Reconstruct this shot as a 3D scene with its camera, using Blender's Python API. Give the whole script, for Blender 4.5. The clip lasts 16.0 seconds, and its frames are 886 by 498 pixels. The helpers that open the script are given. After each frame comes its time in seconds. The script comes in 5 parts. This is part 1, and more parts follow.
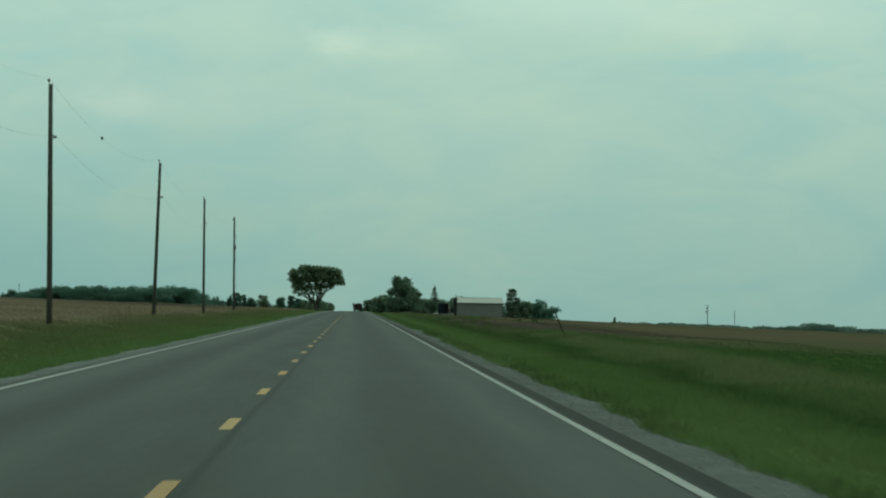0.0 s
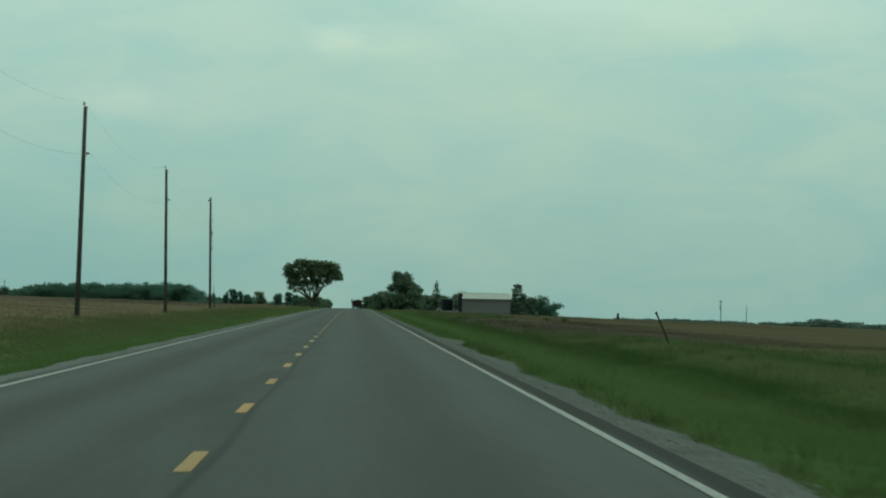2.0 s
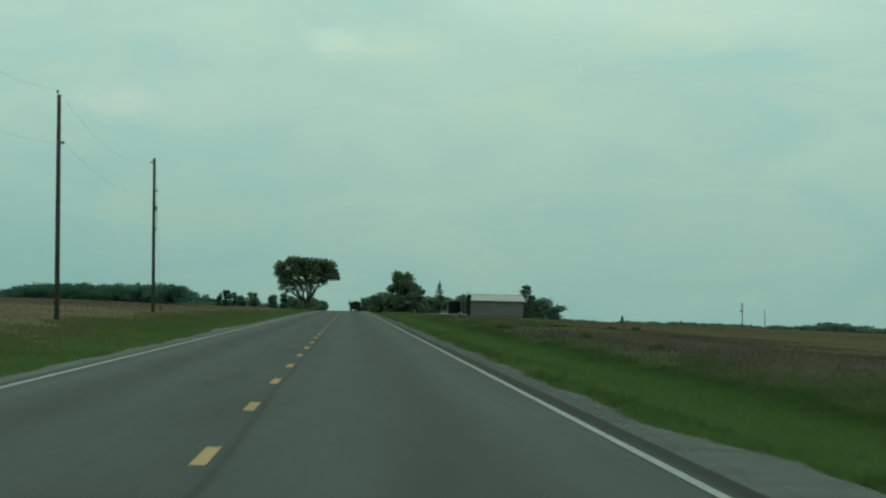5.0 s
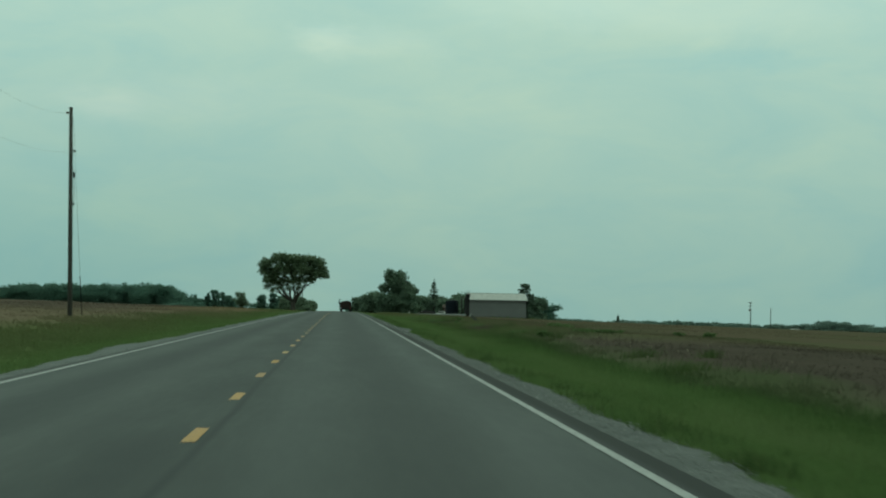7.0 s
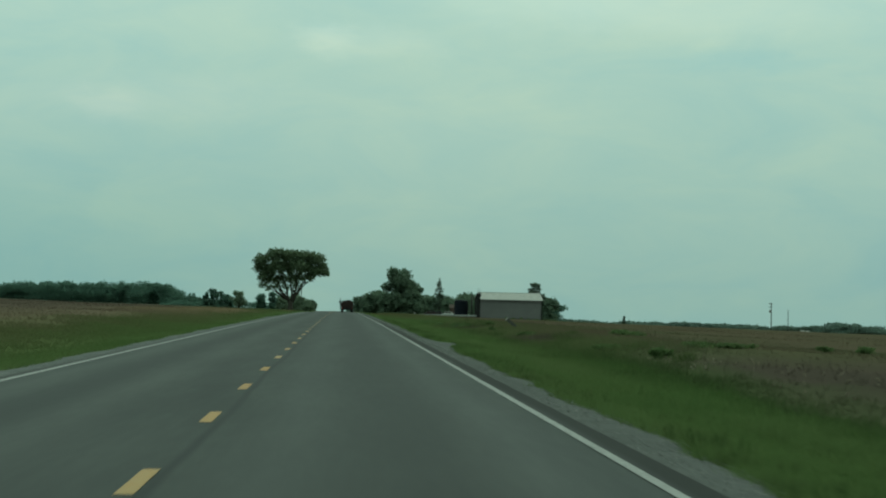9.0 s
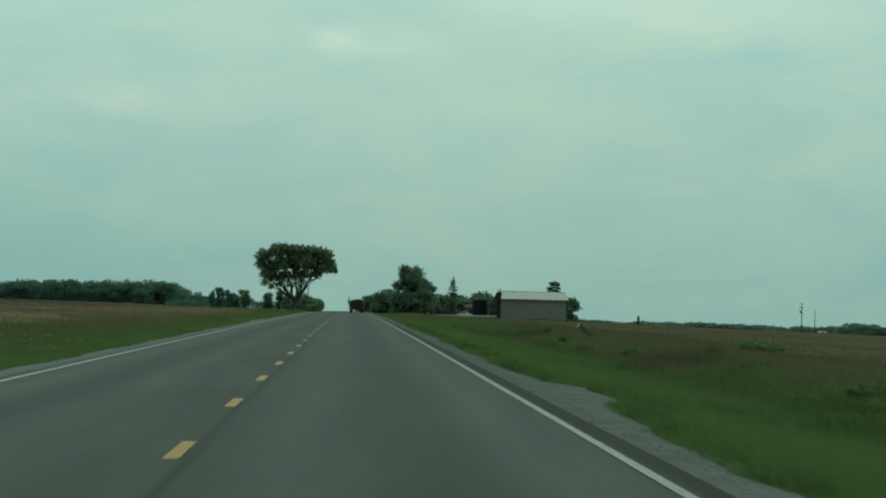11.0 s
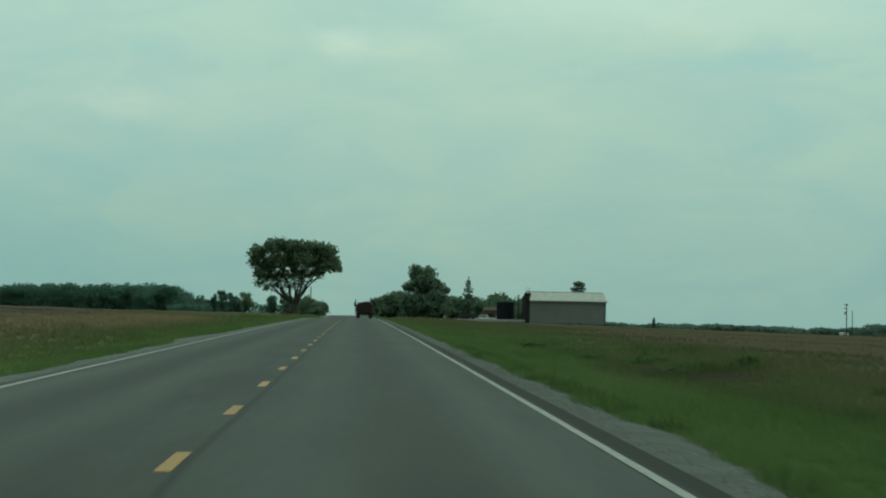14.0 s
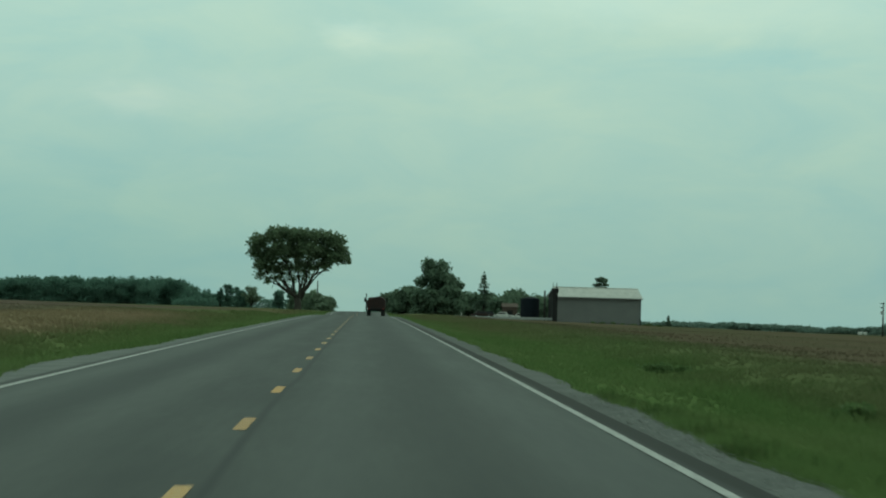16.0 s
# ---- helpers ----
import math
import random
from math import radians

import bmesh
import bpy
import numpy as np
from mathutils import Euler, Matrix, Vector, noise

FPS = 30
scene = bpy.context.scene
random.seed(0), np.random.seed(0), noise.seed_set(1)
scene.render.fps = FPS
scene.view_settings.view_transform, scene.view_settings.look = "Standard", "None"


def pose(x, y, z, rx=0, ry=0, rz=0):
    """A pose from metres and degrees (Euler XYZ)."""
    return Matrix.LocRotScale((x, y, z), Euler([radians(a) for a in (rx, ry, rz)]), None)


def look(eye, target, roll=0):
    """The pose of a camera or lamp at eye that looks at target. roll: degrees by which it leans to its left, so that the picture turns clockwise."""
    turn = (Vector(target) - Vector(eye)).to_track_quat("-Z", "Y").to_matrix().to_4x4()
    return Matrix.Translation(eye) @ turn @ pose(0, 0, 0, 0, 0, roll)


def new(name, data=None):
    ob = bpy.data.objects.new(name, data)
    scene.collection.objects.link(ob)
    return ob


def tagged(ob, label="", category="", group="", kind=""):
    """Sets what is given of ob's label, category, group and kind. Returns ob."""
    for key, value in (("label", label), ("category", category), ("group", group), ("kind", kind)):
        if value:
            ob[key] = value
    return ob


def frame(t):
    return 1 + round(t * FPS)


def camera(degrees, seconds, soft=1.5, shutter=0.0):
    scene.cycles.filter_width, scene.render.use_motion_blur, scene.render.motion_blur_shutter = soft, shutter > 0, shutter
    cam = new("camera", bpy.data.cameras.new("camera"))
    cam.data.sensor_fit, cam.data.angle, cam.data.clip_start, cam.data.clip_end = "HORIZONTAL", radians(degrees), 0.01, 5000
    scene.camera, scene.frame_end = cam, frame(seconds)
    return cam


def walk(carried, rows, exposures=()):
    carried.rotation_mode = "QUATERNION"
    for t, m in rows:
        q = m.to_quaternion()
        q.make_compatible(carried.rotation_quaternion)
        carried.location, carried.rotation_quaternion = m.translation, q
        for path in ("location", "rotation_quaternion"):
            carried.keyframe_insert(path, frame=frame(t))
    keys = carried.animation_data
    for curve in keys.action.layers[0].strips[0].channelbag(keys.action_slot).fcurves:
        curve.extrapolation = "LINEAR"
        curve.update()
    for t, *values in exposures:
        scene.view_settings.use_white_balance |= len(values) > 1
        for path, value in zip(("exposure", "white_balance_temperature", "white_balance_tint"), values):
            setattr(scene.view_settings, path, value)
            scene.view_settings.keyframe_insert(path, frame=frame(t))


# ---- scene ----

EYE = 1.24


def road_z(y):
    """Height of the road's surface: level at first, then over a long crest, through a shallow dip and down; works on arrays."""
    y = np.asarray(y, float)
    over = np.where(y < 1300, -2.6e-6 * (np.clip(y, 380, None) - 380) ** 2, -2.2 - 0.0055 * (y - 1300))
    return over - 0.5 * np.exp(-(((y - 870) / 58) ** 2))


def drive(x, y, turn, tilt, lean):
    return pose(x, y, road_z(y) + EYE, 90 + tilt, 0, -turn) @ pose(0, 0, 0, 0, 0, lean)


PATH = [
    (0.0, drive(1.23, 0.00, 1.576, 1.005, 0.884)),
    (0.5, drive(1.20, 14.31, 1.576, 0.972, 0.951)),
    (1.0, drive(1.20, 28.57, 1.582, 0.957, 0.915)),
    (1.5, drive(1.23, 42.84, 1.579, 0.950, 0.778)),
    (2.0, drive(1.20, 57.08, 1.603, 0.939, 0.741)),
    (2.5, drive(1.17, 71.25, 1.588, 0.929, 0.652)),
    (3.0, drive(1.18, 85.28, 1.558, 0.936, 0.742)),
    (3.5, drive(1.16, 99.14, 1.601, 0.956, 0.844)),
    (4.0, drive(1.11, 113.14, 1.619, 0.972, 0.942)),
    (6.5, drive(1.22, 183.99, 1.776, 0.973, 0.782)),
    (7.0, drive(1.31, 198.29, 1.814, 0.966, 0.748)),
    (7.5, drive(1.37, 212.65, 1.780, 0.952, 0.715)),
    (8.0, drive(1.38, 226.86, 1.769, 0.946, 0.790)),
    (8.5, drive(1.38, 240.87, 1.777, 0.961, 0.904)),
    (9.0, drive(1.35, 254.88, 1.793, 0.963, 0.943)),
    (11.5, drive(1.36, 325.64, 1.608, 0.948, 1.065)),
    (12.0, drive(1.37, 339.90, 1.640, 0.985, 0.990)),
    (12.5, drive(1.37, 354.32, 1.658, 1.004, 0.886)),
    (13.0, drive(1.37, 368.91, 1.651, 1.017, 0.874)),
    (13.5, drive(1.37, 383.58, 1.603, 1.010, 0.786)),
    (14.0, drive(1.40, 398.05, 1.515, 0.990, 0.783)),
    (14.5, drive(1.43, 412.15, 1.389, 0.969, 0.748)),
    (15.0, drive(1.38, 425.81, 1.348, 0.948, 0.859)),
    (15.5, drive(1.27, 439.11, 1.292, 0.933, 0.960)),
    (16.0, drive(1.16, 452.28, 1.355, 0.913, 1.198)),
]
cam = camera(15.63, 16.0, soft=2.1, shutter=0.4)
walk(cam, PATH, [(0.0, -0.12, 6200, -29), (14.0, -0.12, 6200, -29), (16.0, -0.06, 6200, -29)])

# ---- sky and sun ----
world = bpy.data.worlds.new("overcast_sky")
scene.world = world
world.use_nodes = True
wt = world.node_tree
wn = wt.nodes


def wnode(kind, **settings):
    n = wn.new(kind)
    for key, value in settings.items():
        n.inputs[key].default_value = value
    return n


sky = wn.new("ShaderNodeTexSky")
sky.sky_type, sky.sun_disc = "NISHITA", False
sky.sun_elevation, sky.sun_rotation = radians(48), radians(130)
sky.air_density, sky.dust_density, sky.ozone_density = 1.0, 2.0, 1.0
coord = wn.new("ShaderNodeTexCoord")
stretch = wnode("ShaderNodeMapping")
stretch.inputs["Scale"].default_value = (1.0, 1.0, 2.6)
streaks = wnode("ShaderNodeTexNoise", Scale=21.0, Detail=8.0, Roughness=0.58, Distortion=0.5)
banks = wnode("ShaderNodeTexNoise", Scale=3.2, Detail=3.0, Roughness=0.5)
blend = wn.new("ShaderNodeMix")
blend.data_type = "FLOAT"
blend.inputs[0].default_value = 0.5
cover = wn.new("ShaderNodeValToRGB")
cover.color_ramp.elements[0].position, cover.color_ramp.elements[1].position = 0.38, 0.66
cover.color_ramp.elements[0].color = (6.1, 6.85, 7.15, 1)
cover.color_ramp.elements[1].color = (7.8, 7.7, 7.15, 1)
over = wn.new("ShaderNodeMix")
over.data_type = "RGBA"
over.inputs[0].default_value = 0.86
wt.links.new(coord.outputs["Generated"], stretch.inputs["Vector"])
wt.links.new(stretch.outputs[0], streaks.inputs["Vector"])
wt.links.new(stretch.outputs[0], banks.inputs["Vector"])
wt.links.new(streaks.outputs["Fac"], blend.inputs[2])
wt.links.new(banks.outputs["Fac"], blend.inputs[3])
wt.links.new(blend.outputs[0], cover.inputs["Fac"])
wt.links.new(sky.outputs[0], over.inputs[6])
wt.links.new(cover.outputs["Color"], over.inputs[7])
low = wnode("ShaderNodeSeparateXYZ")
wt.links.new(coord.outputs["Generated"], low.inputs[0])
lift = wn.new("ShaderNodeValToRGB")
lift.color_ramp.elements[0].position, lift.color_ramp.elements[0].color = 0.0, (0.62, 0.72, 0.76, 1)
lift.color_ramp.elements[1].position, lift.color_ramp.elements[1].color = 0.12, (1.05, 1.045, 1.025, 1)
wt.links.new(low.outputs[2], lift.inputs["Fac"])
thin = wn.new("ShaderNodeMix")
thin.data_type, thin.blend_type = "RGBA", "MULTIPLY"
thin.inputs[0].default_value = 1.0
wt.links.new(over.outputs[2], thin.inputs[6])
wt.links.new(lift.outputs["Color"], thin.inputs[7])
# soft banks and breaks in the cloud sheet: middle, half width, half height (as directions), tone, strength
CLOUDS = [
    ((-0.0072, 0.9966, 0.0821), 0.0105, 0.0050, (1.30, 1.17, 1.13), 0.47),
    ((0.0090, 0.9967, 0.0806), 0.0220, 0.0058, (1.20, 1.11, 1.08), 0.47),
    ((-0.0715, 0.9956, 0.0604), 0.0110, 0.0052, (1.26, 1.12, 1.10), 0.34),
    ((-0.0580, 0.9968, 0.0620), 0.0420, 0.0080, (1.18, 1.08, 1.07), 0.42),
    ((0.1060, 0.9906, 0.0916), 0.0620, 0.0095, (1.16, 1.11, 1.12), 0.51),
    ((0.0587, 0.9942, 0.0960), 0.0360, 0.0090, (1.17, 1.12, 1.10), 0.47),
    ((0.1248, 0.9893, 0.0762), 0.0340, 0.0038, (0.86, 0.95, 1.02), 0.51),
    ((0.0250, 0.9984, 0.0500), 0.0600, 0.0180, (1.10, 1.05, 1.03), 0.42),
    ((-0.0930, 0.9963, 0.0160), 0.0720, 0.0260, (0.84, 0.93, 0.95), 0.59),
    ((-0.0900, 0.9940, 0.0780), 0.0300, 0.0060, (0.92, 0.97, 1.00), 0.42),
]
warp = wnode("ShaderNodeTexNoise", Scale=55.0, Detail=4.0, Roughness=0.55)
wt.links.new(stretch.outputs[0], warp.inputs["Vector"])
nudge = wn.new("ShaderNodeVectorMath")
nudge.operation = "MULTIPLY_ADD"
nudge.inputs[1].default_value = (0.022, 0.0, 0.012)
wt.links.new(warp.outputs["Color"], nudge.inputs[0])
wt.links.new(coord.outputs["Generated"], nudge.inputs[2])
sheet = thin.outputs[2]
for middle, half_w, half_h, tone, strength in CLOUDS:
    off, size, far_off, soft_edge = wn.new("ShaderNodeVectorMath"), wn.new("ShaderNodeVectorMath"), wn.new("ShaderNodeVectorMath"), wn.new("ShaderNodeMapRange")
    off.operation, size.operation, far_off.operation, soft_edge.interpolation_type = "SUBTRACT", "MULTIPLY", "LENGTH", "SMOOTHERSTEP"
    off.inputs[1].default_value = (middle[0] + 0.011, middle[1], middle[2] + 0.006)
    size.inputs[1].default_value = (0.62 / half_w, 4.0, 0.62 / half_h)
    for socket, value in zip(("From Min", "From Max", "To Min", "To Max"), (0.0, 1.0, strength, 0.0)):
        soft_edge.inputs[socket].default_value = value
    puff = wn.new("ShaderNodeMix")
    puff.data_type, puff.blend_type = "RGBA", "MULTIPLY"
    puff.inputs[7].default_value = (*tone, 1)
    wt.links.new(nudge.outputs[0], off.inputs[0])
    wt.links.new(off.outputs[0], size.inputs[0])
    wt.links.new(size.outputs[0], far_off.inputs[0])
    wt.links.new(far_off.outputs["Value"], soft_edge.inputs["Value"])
    wt.links.new(soft_edge.outputs[0], puff.inputs[0])
    wt.links.new(sheet, puff.inputs[6])
    sheet = puff.outputs[2]
wt.links.new(sheet, wn["Background"].inputs[0])
wn["Background"].inputs[1].default_value = 0.1

sun = new("sun", bpy.data.lights.new("sun", "SUN"))
sun.data.energy, sun.data.angle, sun.data.color = 0.7, radians(14), (1.0, 0.95, 0.87)
sun.matrix_world = look((60, 40, 80), (0, 0, 0))


# ---- materials ----
def material(name, stops, scale=4.0, detail=6.0, rough=0.85, bump=0.0, fine=60.0, metal=0.0, spec=0.35, stretch_by=(1, 1, 1), each=0.0, island=0.0, sheer=0.0, sharp=0.18):
    """A surface of two scales of noise over a ramp of colours; each and island vary it from piece to piece."""
    m = bpy.data.materials.new(name)
    m.use_nodes = True
    t, n = m.node_tree, m.node_tree.nodes
    b = n["Principled BSDF"]
    tc, mp = n.new("ShaderNodeTexCoord"), n.new("ShaderNodeMapping")
    mp.inputs["Scale"].default_value = stretch_by
    t.links.new(tc.outputs["Object"], mp.inputs["Vector"])
    big, small = n.new("ShaderNodeTexNoise"), n.new("ShaderNodeTexNoise")
    big.inputs["Scale"].default_value, big.inputs["Detail"].default_value = scale, detail
    small.inputs["Scale"].default_value, small.inputs["Detail"].default_value = fine, 3.0
    for tex in (big, small):
        t.links.new(mp.outputs[0], tex.inputs["Vector"])
    mix = n.new("ShaderNodeMix")
    mix.data_type = "FLOAT"
    mix.inputs[0].default_value = 0.35
    t.links.new(big.outputs["Fac"], mix.inputs[2])
    t.links.new(small.outputs["Fac"], mix.inputs[3])
    value = mix.outputs[0]
    for source, weight in (("ShaderNodeObjectInfo", each), ("ShaderNodeNewGeometry", island)):
        if weight:
            info = n.new(source)
            mad = n.new("ShaderNodeMath")
            mad.operation = "MULTIPLY_ADD"
            t.links.new(info.outputs["Random" if source == "ShaderNodeObjectInfo" else "Random Per Island"], mad.inputs[0])
            mad.inputs[1].default_value = weight
            shift = n.new("ShaderNodeMath")
            shift.operation = "SUBTRACT"
            t.links.new(value, shift.inputs[0])
            shift.inputs[1].default_value = weight / 2
            t.links.new(shift.outputs[0], mad.inputs[2])
            value = mad.outputs[0]
    ramp = n.new("ShaderNodeValToRGB")
    ramp.color_ramp.elements[0].position, ramp.color_ramp.elements[0].color = 0.5 - sharp, (*stops[0], 1)
    ramp.color_ramp.elements[1].position, ramp.color_ramp.elements[1].color = 0.5 + sharp, (*stops[-1], 1)
    for i, c in enumerate(stops[1:-1]):
        e = ramp.color_ramp.elements.new(0.5 - sharp + 2 * sharp * (i + 1) / (len(stops) - 1))
        e.color = (*c, 1)
    t.links.new(value, ramp.inputs["Fac"])
    t.links.new(ramp.outputs["Color"], b.inputs["Base Color"])
    b.inputs["Roughness"].default_value, b.inputs["Metallic"].default_value = rough, metal
    b.inputs["Specular IOR Level"].default_value = spec
    if sheer:
        thin_leaf, both = n.new("ShaderNodeBsdfTranslucent"), n.new("ShaderNodeMixShader")
        t.links.new(ramp.outputs["Color"], thin_leaf.inputs["Color"])
        both.inputs[0].default_value = sheer
        t.links.new(b.outputs[0], both.inputs[1])
        t.links.new(thin_leaf.outputs[0], both.inputs[2])
        t.links.new(both.outputs[0], n["Material Output"].inputs["Surface"])
    if bump:
        bp = n.new("ShaderNodeBump")
        bp.inputs["Strength"].default_value, bp.inputs["Distance"].default_value = bump, 0.02
        t.links.new(small.outputs["Fac"], bp.inputs["Height"])
        t.links.new(bp.outputs[0], b.inputs["Normal"])
    return m


def band(t, n, x_out, a, b, edge):
    """1 between a and b metres from the road's middle line, 0 outside, with soft edges."""
    lo, hi, mul = n.new("ShaderNodeMapRange"), n.new("ShaderNodeMapRange"), n.new("ShaderNodeMath")
    mul.operation = "MULTIPLY"
    for r, frm, to in ((lo, a - edge, a + edge), (hi, b + edge, b - edge)):
        r.inputs["From Min"].default_value, r.inputs["From Max"].default_value = frm, to
        t.links.new(x_out, r.inputs["Value"])
    t.links.new(lo.outputs[0], mul.inputs[0])
    t.links.new(hi.outputs[0], mul.inputs[1])
    return mul.outputs[0]


def asphalt_material():
    """Worn grey asphalt: paler wheel tracks, an oil-stained strip along each lane, patches and a tarred seam."""
    m = material("asphalt", [(0.0218, 0.0242, 0.0219), (0.0315, 0.0343, 0.0313), (0.0442, 0.0476, 0.0431)], scale=1.6, fine=9, rough=0.47, bump=0.1, spec=0.019, stretch_by=(1, 0.05, 1), sharp=0.15)
    t, n = m.node_tree, m.node_tree.nodes
    bsdf = n["Principled BSDF"]
    base = bsdf.inputs["Base Color"].links[0].from_socket
    sep = n.new("ShaderNodeSeparateXYZ")
    tc = n["Texture Coordinate"]
    t.links.new(tc.outputs["Object"], sep.inputs[0])
    wob, wmap, add = n.new("ShaderNodeTexNoise"), n.new("ShaderNodeMapping"), n.new("ShaderNodeMath")
    wmap.inputs["Scale"].default_value = (0.0, 0.05, 0.0)
    wob.inputs["Scale"].default_value, wob.inputs["Detail"].default_value = 1.0, 4.0
    t.links.new(tc.outputs["Object"], wmap.inputs["Vector"])
    t.links.new(wmap.outputs[0], wob.inputs["Vector"])
    add.operation = "MULTIPLY_ADD"
    t.links.new(wob.outputs["Fac"], add.inputs[0])
    add.inputs[1].default_value = 0.24
    t.links.new(sep.outputs[0], add.inputs[2])
    x = add.outputs[0]
    colour = base
    smap, snoise, stain = n.new("ShaderNodeMapping"), n.new("ShaderNodeTexNoise"), n.new("ShaderNodeValToRGB")
    smap.inputs["Scale"].default_value = (0.9, 0.07, 1.0)
    snoise.inputs["Scale"].default_value, snoise.inputs["Detail"].default_value = 1.0, 5.0
    t.links.new(tc.outputs["Object"], smap.inputs["Vector"])
    t.links.new(smap.outputs[0], snoise.inputs["Vector"])
    t.links.new(snoise.outputs["Fac"], stain.inputs["Fac"])
    stain.color_ramp.elements[0].position, stain.color_ramp.elements[1].position = 0.46, 0.68
    stain.color_ramp.elements[0].color, stain.color_ramp.elements[1].color = (0.05, 0.05, 0.05, 1), (0.8, 0.8, 0.8, 1)
    for a, b, edge, tone, much in ((1.85, 2.5, 0.5, (0.013, 0.014, 0.0135), 0.8), (-2.5, -1.9, 0.45, (0.012, 0.013, 0.0125), 0.88), (0.7, 1.25, 0.35, (0.080, 0.086, 0.083), 0.3),
                                   (2.75, 3.3, 0.3, (0.080, 0.086, 0.083), 0.25), (-3.4, -2.8, 0.3, (0.085, 0.088, 0.082), 0.4), (-1.6, -1.1, 0.35, (0.085, 0.088, 0.082), 0.3), (3.8, 4.5, 0.04, (0.011, 0.010, 0.008), 0.92),
                                   (0.2, 0.285, 0.03, (0.008, 0.009, 0.009), 0.97), (-1.0, 0.4, 0.5, (0.014, 0.015, 0.0145), -0.9), (-4.3, -3.62, 0.03, (0.022, 0.021, 0.019), 0.85)):
        f = band(t, n, x, a, b, edge)
        amount = n.new("ShaderNodeMath")
        amount.operation = "MULTIPLY"
        t.links.new(f, amount.inputs[0])
        amount.inputs[1].default_value = abs(much)
        if much < 0:  # stains in blotches only
            t.links.new(stain.outputs["Color"], amount.inputs[1])
        mix = n.new("ShaderNodeMix")
        mix.data_type = "RGBA"
        t.links.new(amount.outputs[0], mix.inputs[0])
        t.links.new(colour, mix.inputs[6])
        mix.inputs[7].default_value = (*tone, 1)
        colour = mix.outputs[2]
    t.links.new(colour, bsdf.inputs["Base Color"])
    dull, gloss = band(t, n, x, 3.86, 4.6, 0.06), n.new("ShaderNodeMapRange")  # crumbling outer edge, no gloss
    gloss.inputs["To Min"].default_value, gloss.inputs["To Max"].default_value = 0.019, 0.006
    t.links.new(dull, gloss.inputs["Value"])
    t.links.new(gloss.outputs[0], bsdf.inputs["Specular IOR Level"])
    return m


def ground_material(name="farmland", growth=0.0):
    """Mown green verges, a darker ditch and a brown weedy field on one side, dry stubble and tilled soil on the other; growth: blades that take the colour of their zone."""
    m = bpy.data.materials.new(name)
    m.use_nodes = True
    t, n = m.node_tree, m.node_tree.nodes
    bsdf = n["Principled BSDF"]
    bsdf.inputs["Roughness"].default_value = 0.95
    bsdf.inputs["Specular IOR Level"].default_value = 0.0
    tc, sep = n.new("ShaderNodeTexCoord"), n.new("ShaderNodeSeparateXYZ")
    t.links.new(tc.outputs["Object"], sep.inputs[0])

    def tex(scale, detail, stretch_by):
        mp, nz = n.new("ShaderNodeMapping"), n.new("ShaderNodeTexNoise")
        mp.inputs["Scale"].default_value = stretch_by
        nz.inputs["Scale"].default_value, nz.inputs["Detail"].default_value = scale, detail
        t.links.new(tc.outputs["Object"], mp.inputs["Vector"])
        t.links.new(mp.outputs[0], nz.inputs["Vector"])
        return nz.outputs["Fac"]

    def ramp(fac, stops):
        r = n.new("ShaderNodeValToRGB")
        r.color_ramp.elements[0].position, r.color_ramp.elements[1].position = 0.36, 0.64
        r.color_ramp.elements[0].color, r.color_ramp.elements[1].color = (*stops[0], 1), (*stops[-1], 1)
        for i, c in enumerate(stops[1:-1]):
            r.color_ramp.elements.new(0.36 + 0.28 * (i + 1) / (len(stops) - 1)).color = (*c, 1)
        t.links.new(fac, r.inputs["Fac"])
        return r.outputs["Color"]

    def mixed(fac, a, b):
        mx = n.new("ShaderNodeMix")
        mx.data_type = "RGBA"
        t.links.new(fac, mx.inputs[0])
        t.links.new(a, mx.inputs[6])
        t.links.new(b, mx.inputs[7])
        return mx.outputs[2]

    blot = tex(0.35, 6, (1, 0.12, 1))
    grain = tex(9, 5, (1, 0.5, 1))
    wide = tex(0.03, 5, (1, 0.25, 1))
    grass = mixed(wide, ramp(grain, [(0.072, 0.108, 0.037), (0.098, 0.137, 0.053)]), ramp(blot, [(0.070, 0.106, 0.037), (0.116, 0.143, 0.062)]))
    ditch = ramp(grain, [(0.036, 0.060, 0.019), (0.056, 0.085, 0.029)])
    bank = mixed(blot, ramp(grain, [(0.088, 0.108, 0.046), (0.114, 0.123, 0.064)]), ramp(wide, [(0.077, 0.106, 0.042), (0.123, 0.123, 0.068)]))
    rough_edge = mixed(blot, ramp(grain, [(0.074, 0.098, 0.038), (0.100, 0.112, 0.054)]), ramp(wide, [(0.068, 0.102, 0.036), (0.110, 0.106, 0.060)]))
    weeds = mixed(blot, ramp(grain, [(0.073, 0.069, 0.044), (0.098, 0.087, 0.058)]), ramp(wide, [(0.069, 0.074, 0.040), (0.107, 0.081, 0.059), (0.080, 0.077, 0.045)]))
    tilled = mixed(wide, ramp(grain, [(0.060, 0.050, 0.041), (0.082, 0.069, 0.057)]), ramp(blot, [(0.055, 0.050, 0.037), (0.084, 0.069, 0.056)]))
    dry = mixed(blot, ramp(grain, [(0.126, 0.102, 0.070), (0.166, 0.133, 0.094)]), ramp(wide, [(0.106, 0.096, 0.060), (0.174, 0.135, 0.096)]))
    straw = mixed(blot, ramp(grain, [(0.150, 0.116, 0.074), (0.196, 0.156, 0.102)]), ramp(wide, [(0.128, 0.112, 0.064), (0.190, 0.148, 0.098)]))
